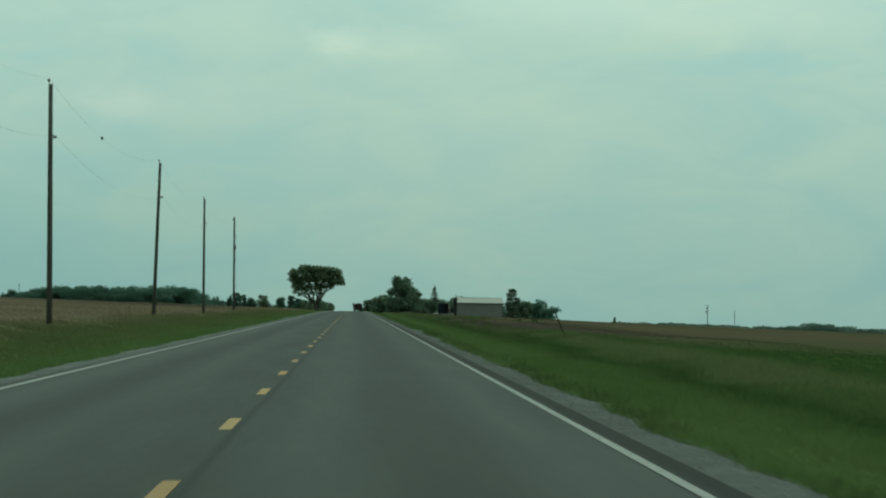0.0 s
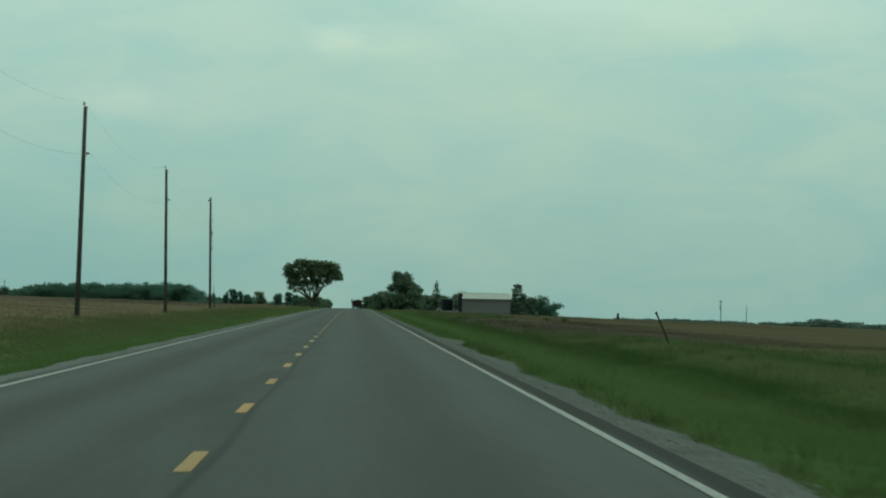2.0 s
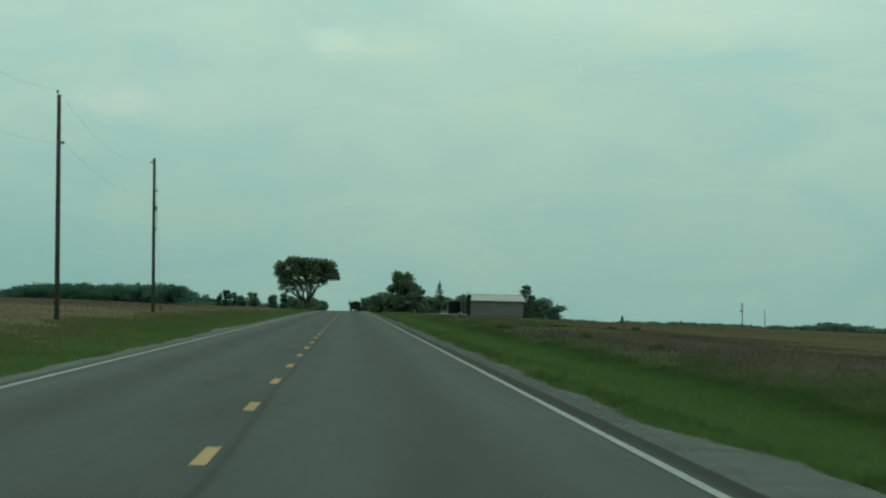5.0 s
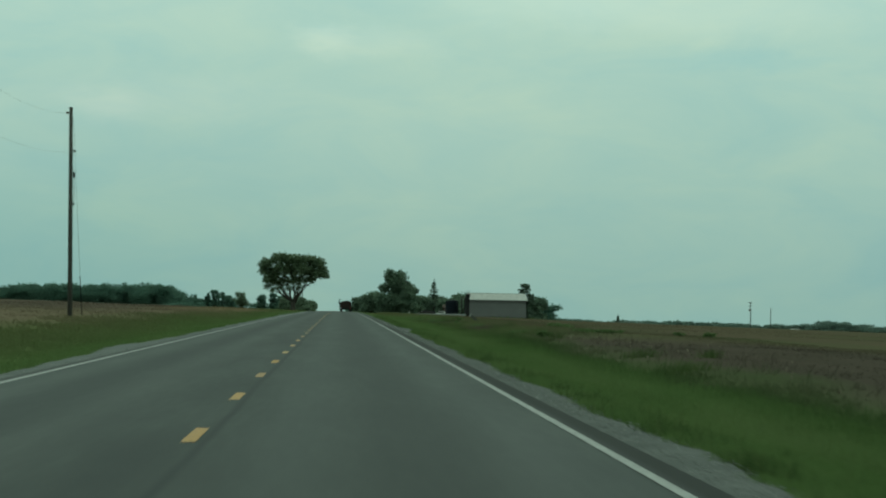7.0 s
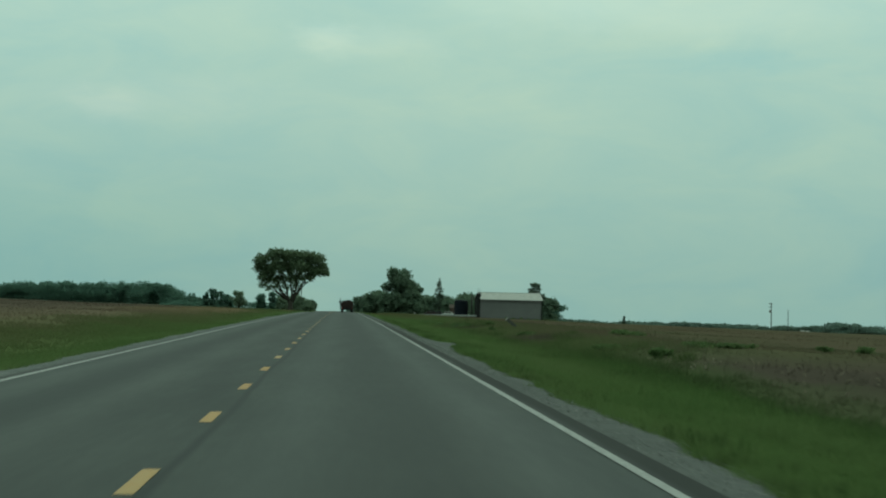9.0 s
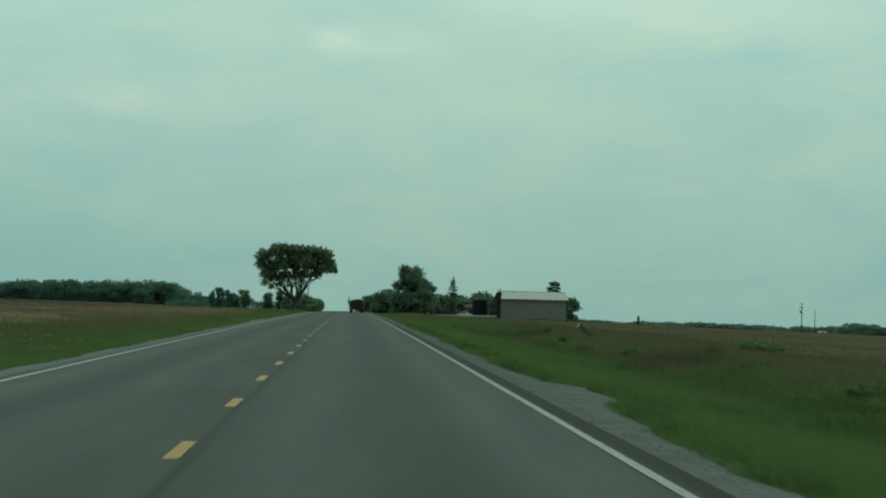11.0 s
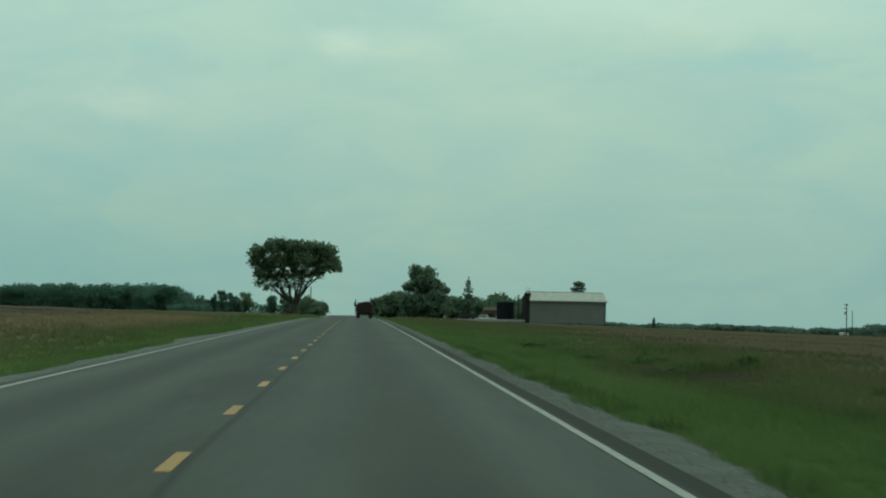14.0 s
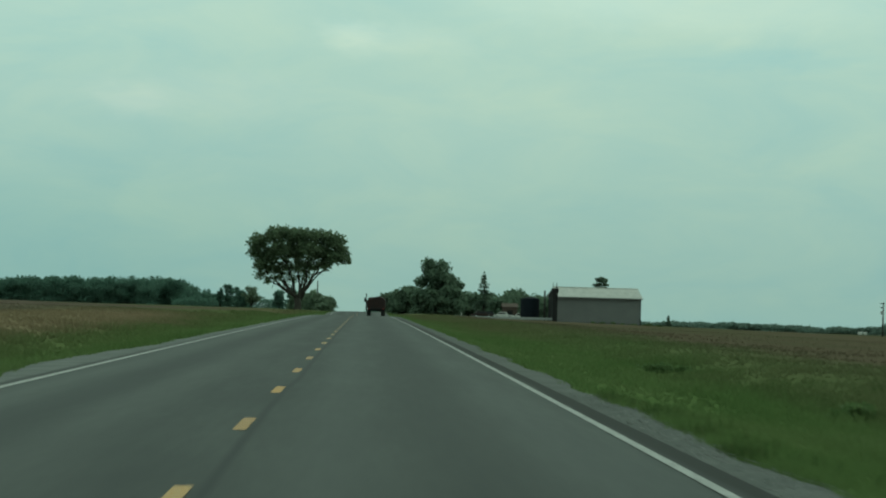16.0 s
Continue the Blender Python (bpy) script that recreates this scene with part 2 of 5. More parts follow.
    thatch = mixed(blot, ramp(grain, [(0.084, 0.094, 0.044), (0.108, 0.108, 0.058)]), ramp(wide, [(0.072, 0.098, 0.036), (0.122, 0.104, 0.062)]))
    soil = mixed(wide, ramp(grain, [(0.074, 0.060, 0.048), (0.104, 0.085, 0.068)]), ramp(blot, [(0.078, 0.066, 0.050), (0.118, 0.095, 0.074)]))
    far = mixed(wide, ramp(blot, [(0.052, 0.060, 0.032), (0.075, 0.069, 0.044)]), ramp(grain, [(0.057, 0.064, 0.034), (0.076, 0.067, 0.048)]))

    def math_node(kind, p, q, r=0.0):
        k = n.new("ShaderNodeMath")
        k.operation = kind
        for socket, value in zip(k.inputs, (p, q, r)):
            if isinstance(value, float):
                socket.default_value = value
            else:
                t.links.new(value, socket)
        return k.outputs[0]

    x = math_node("ADD", math_node("MULTIPLY_ADD", blot, 4.0, sep.outputs[0]), -2.0)
    y = math_node("MULTIPLY_ADD", wide, 40.0, sep.outputs[1])

    def zone(x0, x1, soft_x, y0=-9000, y1=9000, soft_y=30):
        return math_node("MULTIPLY", band(t, n, x, x0, x1, soft_x), band(t, n, y, y0, y1, soft_y))

    col = mixed(zone(8.4, 10.4, 1.0, -9000, 400), grass, ditch)
    col = mixed(zone(8.9, 9.7, 0.8, 400, 560), col, ditch)
    col = mixed(zone(12.6, 48, 1.6, -9000, 215), col, ditch)
    col = mixed(zone(10.6, 12.4, 1.0, -9000, 245), col, bank)
    col = mixed(zone(10.2, 15, 2.4, 410, 560), col, rough_edge)
    col = mixed(zone(7.2, 12.5, 2.2, 650, 1150, 50), col, thatch)
    col = mixed(zone(40, 9000, 14, -9000, 230), col, weeds)
    col = mixed(zone(16, 9000, 5, 185, 400), col, weeds)
    col = mixed(zone(10.2, 22, 1.6, 225, 385, 25), col, tilled)
    col = mixed(zone(12.0, 9000, 4.5, 385, 520), col, weeds)
    col = mixed(zone(13.6, 9000, 5.0, 500, 9000), col, weeds)
    col = mixed(zone(9.8, 12.0, 0.9, 419, 434, 6), col, tilled)
    col = mixed(math_node("MULTIPLY", band(t, n, x, 9.2, 11.2, 0.9), band(t, n, sep.outputs[1], 473, 487, 4)), col, tilled)
    col = mixed(zone(-60, -7.6, 2.2, -9000, 1150, 40), col, thatch)
    col = mixed(zone(-9000, -11.8, 2.0, -9000, 640, 40), col, dry)
    col = mixed(zone(-9000, -17, 6, 440, 1000, 60), col, soil)
    col = mixed(zone(-17.0, -9.4, 1.5, 540, 680, 25), col, straw)
    col = mixed(band(t, n, sep.outputs[1], 1150, 9000, 60), col, far)
    if growth:
        geo = n.new("ShaderNodeNewGeometry")
        tone = n.new("ShaderNodeVectorMath")
        tone.operation = "SCALE"
        t.links.new(col, tone.inputs[0])
        t.links.new(math_node("MULTIPLY_ADD", geo.outputs["Random Per Island"], 0.28, growth - 0.14), tone.inputs["Scale"])
        thin_leaf, both = n.new("ShaderNodeBsdfTranslucent"), n.new("ShaderNodeMixShader")
        t.links.new(tone.outputs[0], bsdf.inputs["Base Color"])
        t.links.new(tone.outputs[0], thin_leaf.inputs["Color"])
        both.inputs[0].default_value = 0.5
        t.links.new(bsdf.outputs[0], both.inputs[1])
        t.links.new(thin_leaf.outputs[0], both.inputs[2])
        t.links.new(both.outputs[0], n["Material Output"].inputs["Surface"])
        return m
    t.links.new(col, bsdf.inputs["Base Color"])
    bp = n.new("ShaderNodeBump")
    bp.inputs["Strength"].default_value, bp.inputs["Distance"].default_value = 0.7, 0.12
    t.links.new(grain, bp.inputs["Height"])
    t.links.new(bp.outputs[0], bsdf.inputs["Normal"])
    return m


ASPHALT = asphalt_material()
FARMLAND = ground_material()
GROWTH = ground_material("grass_and_weeds", 1.34)
GRAVEL = material("limestone_gravel", [(0.086, 0.091, 0.088), (0.118, 0.122, 0.118), (0.154, 0.158, 0.151)], scale=0.8, fine=70, rough=1.0, spec=0.0, sharp=0.24)
# brighter copy of limestone_gravel; on the left shoulder it paints in extra light
PALE_GRAVEL = material("pale_limestone_gravel", [(0.108, 0.114, 0.110), (0.148, 0.153, 0.148), (0.194, 0.199, 0.190)], scale=0.8, fine=70, rough=1.0, spec=0.0, sharp=0.24)
STONE = material("gravel_stones", [(0.09, 0.094, 0.09), (0.165, 0.169, 0.161), (0.29, 0.292, 0.28)], scale=9, rough=1.0, island=0.6, spec=0.0)
WHITE_LINE = material("white_road_paint", [(0.185, 0.183, 0.177), (0.280, 0.277, 0.268), (0.340, 0.336, 0.325)], scale=3, fine=70, rough=0.7, bump=0.2, stretch_by=(4, 0.6, 1))
YELLOW_LINE = material("yellow_road_paint", [(0.25, 0.130, 0.018), (0.365, 0.176, 0.007), (0.345, 0.214, 0.060)], scale=5, fine=60, rough=0.42, spec=0.1, bump=0.2, stretch_by=(4, 0.8, 1), each=0.32)
OLD_WOOD = material("weathered_pole_wood", [(0.036, 0.037, 0.034), (0.066, 0.066, 0.060), (0.105, 0.104, 0.095)], scale=2.5, fine=30, rough=0.9, bump=0.5, stretch_by=(6, 6, 0.35), spec=0.15)
STEEL = material("galvanised_steel", [(0.25, 0.25, 0.25), (0.42, 0.42, 0.42)], scale=8, rough=0.5, metal=0.8)
PORCELAIN = material("brown_porcelain", [(0.05, 0.028, 0.02), (0.08, 0.045, 0.03)], scale=10, rough=0.25)
WIRE = material("weathered_aluminium_wire", [(0.16, 0.16, 0.16), (0.26, 0.26, 0.26)], scale=20, rough=0.6, metal=0.4)
BLACK = material("dull_black", [(0.012, 0.012, 0.012), (0.03, 0.03, 0.03)], scale=8, rough=0.8, spec=0.15)
BARK = material("bark", [(0.028, 0.026, 0.022), (0.060, 0.055, 0.047)], scale=3, fine=20, rough=0.95, bump=0.6, stretch_by=(3, 3, 0.6), spec=0.1)
STALK = material("pale_stalks", [(0.110, 0.092, 0.066), (0.220, 0.194, 0.148)], scale=3, rough=0.9, island=0.4, spec=0.1)
DITCH = material("ditch_grass", [(0.044, 0.070, 0.022), (0.066, 0.096, 0.032), (0.095, 0.118, 0.046)], scale=0.3, fine=2, rough=0.85, spec=0.15, island=0.5, sheer=0.4, stretch_by=(1, 0.3, 1))


def leaf_material(name, dark, light, vary=0.5):
    return material(name, [dark, light], scale=0.5, fine=3, rough=0.75, spec=0.2, island=vary, sheer=0.6)


WEED_LEAF = leaf_material("weed_leaves", (0.088, 0.136, 0.050), (0.128, 0.176, 0.074), 0.3)
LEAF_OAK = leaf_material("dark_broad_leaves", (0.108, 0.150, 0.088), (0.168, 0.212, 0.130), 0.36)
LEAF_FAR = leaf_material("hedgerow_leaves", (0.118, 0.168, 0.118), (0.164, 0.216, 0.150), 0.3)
LEAF_PALE = leaf_material("pale_leaves", (0.140, 0.190, 0.128), (0.200, 0.250, 0.172))
NEEDLES = leaf_material("spruce_needles", (0.098, 0.138, 0.104), (0.148, 0.190, 0.138))
# far woods: some distance haze is painted into the leaf colour, paler and bluer
LEAF_WOOD_HAZE = leaf_material("hazed_wood_leaves", (0.098, 0.170, 0.132), (0.132, 0.206, 0.160), 0.14)
# skyline: aerial haze painted in as a lighter blue-green base
LEAF_HAZE = leaf_material("hazed_skyline_leaves", (0.115, 0.169, 0.143), (0.163, 0.210, 0.176), 0.25)
ROOF = material("grey_roof_sheet", [(0.30, 0.30, 0.29), (0.38, 0.38, 0.36), (0.43, 0.43, 0.41)], scale=0.6, fine=14, rough=0.6, metal=0.1, stretch_by=(2, 1, 1))
SIDING = material("weathered_grey_siding", [(0.122, 0.124, 0.122), (0.146, 0.148, 0.144), (0.166, 0.168, 0.164)], scale=0.5, fine=9, rough=0.8, each=0.02, sharp=0.3)
DARK_BOARD = material("dark_barn_boards", [(0.012, 0.013, 0.013), (0.03, 0.03, 0.03)], scale=1, fine=10, rough=0.9, stretch_by=(3, 3, 0.4), spec=0.1)
NAVY = material("dark_blue_steel", [(0.008, 0.011, 0.016), (0.014, 0.018, 0.024)], scale=1.5, fine=10, rough=0.85, stretch_by=(2, 2, 0.5), spec=0.1)
RED = material("dull_red_paint", [(0.016, 0.011, 0.010), (0.030, 0.016, 0.014)], scale=2, fine=12, rough=0.7, spec=0.2)
PALE = material("pale_painted_metal", [(0.4, 0.4, 0.38), (0.55, 0.55, 0.52)], scale=2, rough=0.6)
BROWN = material("brown_shed_boards", [(0.05, 0.036, 0.03), (0.085, 0.062, 0.05)], scale=1.5, fine=12, rough=0.9, stretch_by=(3, 3, 0.5))
GLASS = material("dark_window_glass", [(0.01, 0.012, 0.014), (0.02, 0.022, 0.024)], scale=2, rough=0.12, spec=0.5)
RUBBER = material("tyre_rubber", [(0.012, 0.012, 0.012), (0.022, 0.022, 0.021)], scale=6, rough=0.9, spec=0.15)
LAMP_RED = material("red_lamp_glass", [(0.16, 0.01, 0.008), (0.22, 0.016, 0.012)], scale=6, rough=0.3)


# ---- mesh helpers ----
def mesh_object(name, verts, faces, mat, parent=None, smooth=False):
    me = bpy.data.meshes.new(name)
    me.from_pydata([tuple(v) for v in verts], [], [tuple(f) for f in faces])
    me.materials.append(mat)
    if smooth:
        me.polygons.foreach_set("use_smooth", [True] * len(me.polygons))
    me.update()
    ob = new(name, me)
    if parent is not None:
        ob.parent = parent
    return ob


def part(name, bm, mat, parent, label=""):
    """Links a bmesh as one mesh object under a thing or a part."""
    me = bpy.data.meshes.new(name)
    bmesh.ops.recalc_face_normals(bm, faces=bm.faces)
    bm.to_mesh(me)
    bm.free()
    me.materials.append(mat)
    ob = new(name, me)
    ob.parent = parent
    if label:
        ob["label"] = label
    return ob


def thing(name, m, label, category, group="", kind=""):
    ob = new(name)
    ob.empty_display_size = 0.2
    ob.matrix_world = m
    return tagged(ob, label, category, group, kind)


def block(bm, x0, x1, y0, y1, z0, z1, bevel=0.0):
    made = bmesh.ops.create_cube(bm, size=1, matrix=Matrix.LocRotScale(((x0 + x1) / 2, (y0 + y1) / 2, (z0 + z1) / 2), None, (x1 - x0, y1 - y0, z1 - z0)))
    if bevel:
        edges = list({e for v in made["verts"] for e in v.link_edges})
        bmesh.ops.bevel(bm, geom=edges, offset=bevel, segments=2, affect="EDGES")
    return bm


def tube(bm, points, radii, sides=8, cap=True):
    """A tapered tube along points."""
    rings = []
    pts = [Vector(p) for p in points]
    for i, p in enumerate(pts):
        way = (pts[min(i + 1, len(pts) - 1)] - pts[max(i - 1, 0)]).normalized()
        side = way.cross(Vector((0.31, 0.93, 0.19))).normalized()
        up = way.cross(side).normalized()
        rings.append([bm.verts.new(p + (side * math.cos(a) + up * math.sin(a)) * radii[i]) for a in (2 * math.pi * k / sides for k in range(sides))])
    for a, b in zip(rings, rings[1:]):
        for k in range(sides):
            f = bm.faces.new((a[k], a[(k + 1) % sides], b[(k + 1) % sides], b[k]))
            f.smooth = True
    if cap:
        bm.faces.new(list(reversed(rings[0])))
        bm.faces.new(rings[-1])
    return bm


def disc(bm, centre, axis, radius, width, sides=20, bevel=0.0):
    """A wheel-like cylinder about the x axis ('x'), y or z."""
    turn = {"x": Euler((0, math.pi / 2, 0)), "y": Euler((math.pi / 2, 0, 0)), "z": Euler((0, 0, 0))}[axis]
    made = bmesh.ops.create_cone(bm, cap_ends=True, segments=sides, radius1=radius, radius2=radius, depth=width, matrix=Matrix.LocRotScale(centre, turn, None))
    if bevel:
        rim = [e for e in {e for v in made["verts"] for e in v.link_edges} if any(len(f.verts) > 4 for f in e.link_faces)]
        bmesh.ops.bevel(bm, geom=rim, offset=bevel, segments=2, affect="EDGES")
    return bm


# ---- the lie of the land ----
SIDE_X = [-75.0, -32.0, -12.0, -9.0, -6.8, -5.0, -4.2, 0.0, 4.2, 4.9, 7.0, 9.2, 12.0, 60.0, 200.0, 900.0, 2600.0]
SIDE_Z = [1.9, 0.85, 0.28, -0.02, -0.22, -0.14, -0.12, -0.16, -0.12, -0.16, -0.46, -0.52, -0.26, -1.75, -5.4, -13.5, -18.0]


def ground_z(x, y):
    """Height of the land: road, ditches and the gentle swell of the fields; works on arrays."""
    x, y = np.asarray(x, float), np.asarray(y, float)
    road = road_z(y)
    side = np.interp(x, SIDE_X, SIDE_Z)
    fade = np.interp(y, [0, 650, 1000, 1400, 3500], [1.0, 1.0, 0.42, 0.3, 2.6])
    side = np.where(side > 0, side * fade, side)
    far = np.clip((np.abs(x) - 6) / 10, 0, 1)
    swell = 0.05 * np.sin(0.21 * x + 0.043 * y + 1.0) + 0.04 * np.sin(0.093 * y - 0.13 * x) + 0.035 * np.sin(0.27 * y + 0.4 * x)
    return road + side + swell * far


def gz(x, y):
    return float(ground_z(x, y))


def grid_sheet(name, xs, ys, height, mat):
    X, Y = np.meshgrid(xs, ys)
    Z = height(X, Y)
    v = np.stack([X, Y, Z], -1).reshape(-1, 3)
    nx, ny = len(xs), len(ys)
    i = (np.arange(ny - 1)[:, None] * nx + np.arange(nx - 1)[None, :]).ravel()
    f = np.stack([i, i + 1, i + 1 + nx, i + nx], -1)
    return mesh_object(name, v, f.tolist(), mat, smooth=True)


xs = np.concatenate([-np.geomspace(2600, 40, 26), np.arange(-36, -14, 3.0), np.arange(-13, -4, 0.75), [-4.2, 0.0, 4.2], np.arange(4.9, 16, 0.7), np.arange(18, 60, 4.0), np.geomspace(64, 2600, 28)])
ys = np.concatenate([np.arange(-120, 560, 4.0), np.arange(560, 1400, 8.0), np.geomspace(1400, 4950, 40)])
ground = grid_sheet("ground", xs, ys, ground_z, FARMLAND)
tagged(ground, "flat green and brown farmland with grassy ditches", "ground", kind="structure")

road_x = np.array([-4.12, -4.02, -1.9, 0.0, 1.9, 3.98, 4.08])
road_drop = np.array([-0.10, -0.035, -0.012, 0.0, -0.012, -0.035, -0.10])
road = grid_sheet("road", road_x, np.concatenate([np.arange(-120, 400, 10.0), np.arange(400, 1720, 10.0)]),
                  lambda X, Y: road_z(Y) + np.interp(X, road_x, road_drop), ASPHALT)
tagged(road, "worn grey asphalt two-lane country road", "road", kind="structure")


def crown(x):
    return float(np.interp(x, road_x, road_drop))


def edge_line(x, half):
    ys_ = np.arange(-120, 1700, 6.0)
    rng = np.random.RandomState(int(abs(x) * 10) + (x > 0))
    v, f = [], []
    for i, y in enumerate(ys_):
        z = road_z(y) + crown(x) + 0.006
        w = half + 0.005 * rng.rand()
        v += [(x - w, y, z), (x + w, y, z)]
        if i:
            f.append((2 * i - 2, 2 * i - 1, 2 * i + 1, 2 * i))
    return tagged(mesh_object("edge_line", v, f, WHITE_LINE, road), "worn white painted edge line")


edge_line(3.65, 0.045)
edge_line(-3.73, 0.06)


# ---- gravel shoulders ----
def shoulder_edge(side, y):
    """How far out the gravel reaches at y, with a ragged edge and the field entrance."""
    e = 4.60 + 0.08 * math.sin(0.31 * y) + 0.045 * math.sin(0.83 * y + 1.3) + 0.02 * math.sin(2.1 * y + 0.4)
    if side > 0:
        e += 1.1 * math.exp(-(((y - 360.0) / 5.0) ** 2)) + 0.12 * math.exp(-(((y - 432.0) / 9.0) ** 2)) + 0.65 * math.exp(-(((y - 165.5) / 8.0) ** 2)) + 0.22 * math.exp(-(((y - 131.0) / 8.0) ** 2))
    else:
        e += 0.1 + 0.5 * math.exp(-(((y - 290.0) / 12.0) ** 2)) + 0.5 * math.exp(-(((y - 520.0) / 12.0) ** 2))
    return e


def shoulder(side):
    v, f = [], []
    ys_ = np.concatenate([np.arange(0, 560, 0.8), np.arange(560, 1700, 8.0)])
    for i, y in enumerate(ys_):
        e, b = shoulder_edge(side, y), road_z(y)
        m = 4.3 + (e - 4.3) * 0.6
        out, mid = max(-0.10, gz(side * e, y) - b + 0.03) if e < 5.2 else gz(side * e, y) - b + 0.03, -0.075 if m < 5.2 else gz(side * m, y) - b + 0.04
        cross = [(4.0, -0.06), (4.3, -0.055), (m, mid), (e, out), (e + 0.2, out - 0.25)]
        v += [(side * x, y, b + z) for x, z in cross]
        if i:
            n0, n1 = 5 * (i - 1), 5 * i
            for k in range(4):
                q = (n0 + k, n0 + k + 1, n1 + k + 1, n1 + k)
                f.append(q if side > 0 else tuple(reversed(q)))
    # same stone both sides; the left one's brighter look is put into its colour
    ob = mesh_object("gravel_shoulder", v, f, GRAVEL if side > 0 else PALE_GRAVEL, smooth=True)
    return tagged(ob, "pale crushed limestone shoulder with a ragged edge", "road shoulder", kind="structure")


shoulder(1)
shoulder(-1)


def loose_stones(name, side, y0, y1, count, seed):
    rng = np.random.RandomState(seed)
    y = rng.uniform(y0, y1, count)
    e = np.array([shoulder_edge(side, a) for a in y])
    x = 4.04 + (np.minimum(e, 4.95) - 3.95) * rng.beta(1.3, 1.0, count)
    r = rng.uniform(0.004, 0.011, count) * np.where(rng.rand(count) < 0.03, 2.2, 1.0)
    z = road_z(y) - np.interp(x, [3.88, 4.25, 4.8], [0.055, 0.05, 0.10]) + r * 0.05
    shape = np.array([(1, 0, 0), (0, 1, 0), (-1, 0, 0), (0, -1, 0), (0, 0, 0.3), (0, 0, -0.6)])
    ang = rng.uniform(0, 6.28, count)
    ca, sa = np.cos(ang), np.sin(ang)
    s = shape[None] * r[:, None, None] * rng.uniform(0.7, 1.3, (count, 6, 1))
    vx = s[..., 0] * ca[:, None] - s[..., 1] * sa[:, None] + side * x[:, None]
    vy = s[..., 0] * sa[:, None] + s[..., 1] * ca[:, None] + y[:, None]
    v = np.stack([vx, vy, s[..., 2] + z[:, None]], -1).reshape(-1, 3)
    tri = np.array([(0, 1, 4), (1, 2, 4), (2, 3, 4), (3, 0, 4), (1, 0, 5), (2, 1, 5), (3, 2, 5), (0, 3, 5)])
    f = (np.arange(count)[:, None, None] * 6 + tri[None]).reshape(-1, 3)
    return tagged(fast_mesh(name, v, f, STONE), "loose pale limestone gravel along the road", "gravel", kind="stuff")


def fast_mesh(name, v, f, mat, parent=None):
    """A triangle mesh straight from arrays."""
    me = bpy.data.meshes.new(name)
    me.vertices.add(len(v))
    me.vertices.foreach_set("co", np.ascontiguousarray(v, dtype=np.float32).ravel())
    me.loops.add(len(f) * 3)
    me.loops.foreach_set("vertex_index", np.ascontiguousarray(f, dtype=np.int32).ravel())
    me.polygons.add(len(f))
    me.polygons.foreach_set("loop_start", np.arange(0, len(f) * 3, 3, dtype=np.int32))
    me.materials.append(mat)
    me.update(calc_edges=True)
    me.validate()
    ob = new(name, me)
    if parent is not None:
        ob.parent = parent
    return ob


loose_stones("gravel_stones", 1, 18, 500, 46000, 3)
loose_stones("gravel_stones", -1, 40, 500, 12000, 4)


# ---- grass and weeds ----
def blades(name, x, y, height, width, mat, label, category, seed, per=5):
    """Tufts of single-triangle blades rooted at x, y on the land."""
    rng = np.random.RandomState(seed)
    n = len(x)
    h = np.repeat(height, per) * rng.uniform(0.55, 1.15, n * per)
    w = np.repeat(width, per) * rng.uniform(0.7, 1.3, n * per)
    spread = np.repeat(height, per) * 0.45
    bx = np.repeat(x, per) + rng.normal(0, 1, n * per) * spread * 0.6
    by = np.repeat(y, per) + rng.normal(0, 1, n * per) * spread * 0.6
    bz = ground_z(bx, by) - 0.02
    ang = rng.uniform(0, np.pi, n * per)
    dx, dy = np.cos(ang) * w / 2, np.sin(ang) * w / 2
    tx, ty = rng.normal(0, 0.38, n * per) * h, rng.normal(0, 0.38, n * per) * h
    v = np.stack([np.stack([bx - dx, by - dy, bz], -1), np.stack([bx + dx, by + dy, bz], -1), np.stack([bx + tx, by + ty, bz + h], -1)], 1).reshape(-1, 3)
    f = np.arange(n * per * 3).reshape(-1, 3)
    return tagged(fast_mesh(name, v, f, mat), label, category, kind="stuff")


def lumps(x, y, s, seed):
    """A slow random field in 0..1 to gather the tufts into patches."""
    r = np.random.RandomState(seed)
    a = sum(np.sin(x * r.uniform(-1, 1) * 1.6 / s + y * r.uniform(-1, 1) / s + r.uniform(0, 6.28)) for _ in range(6))
    return 1 / (1 + np.exp(-1.1 * a))


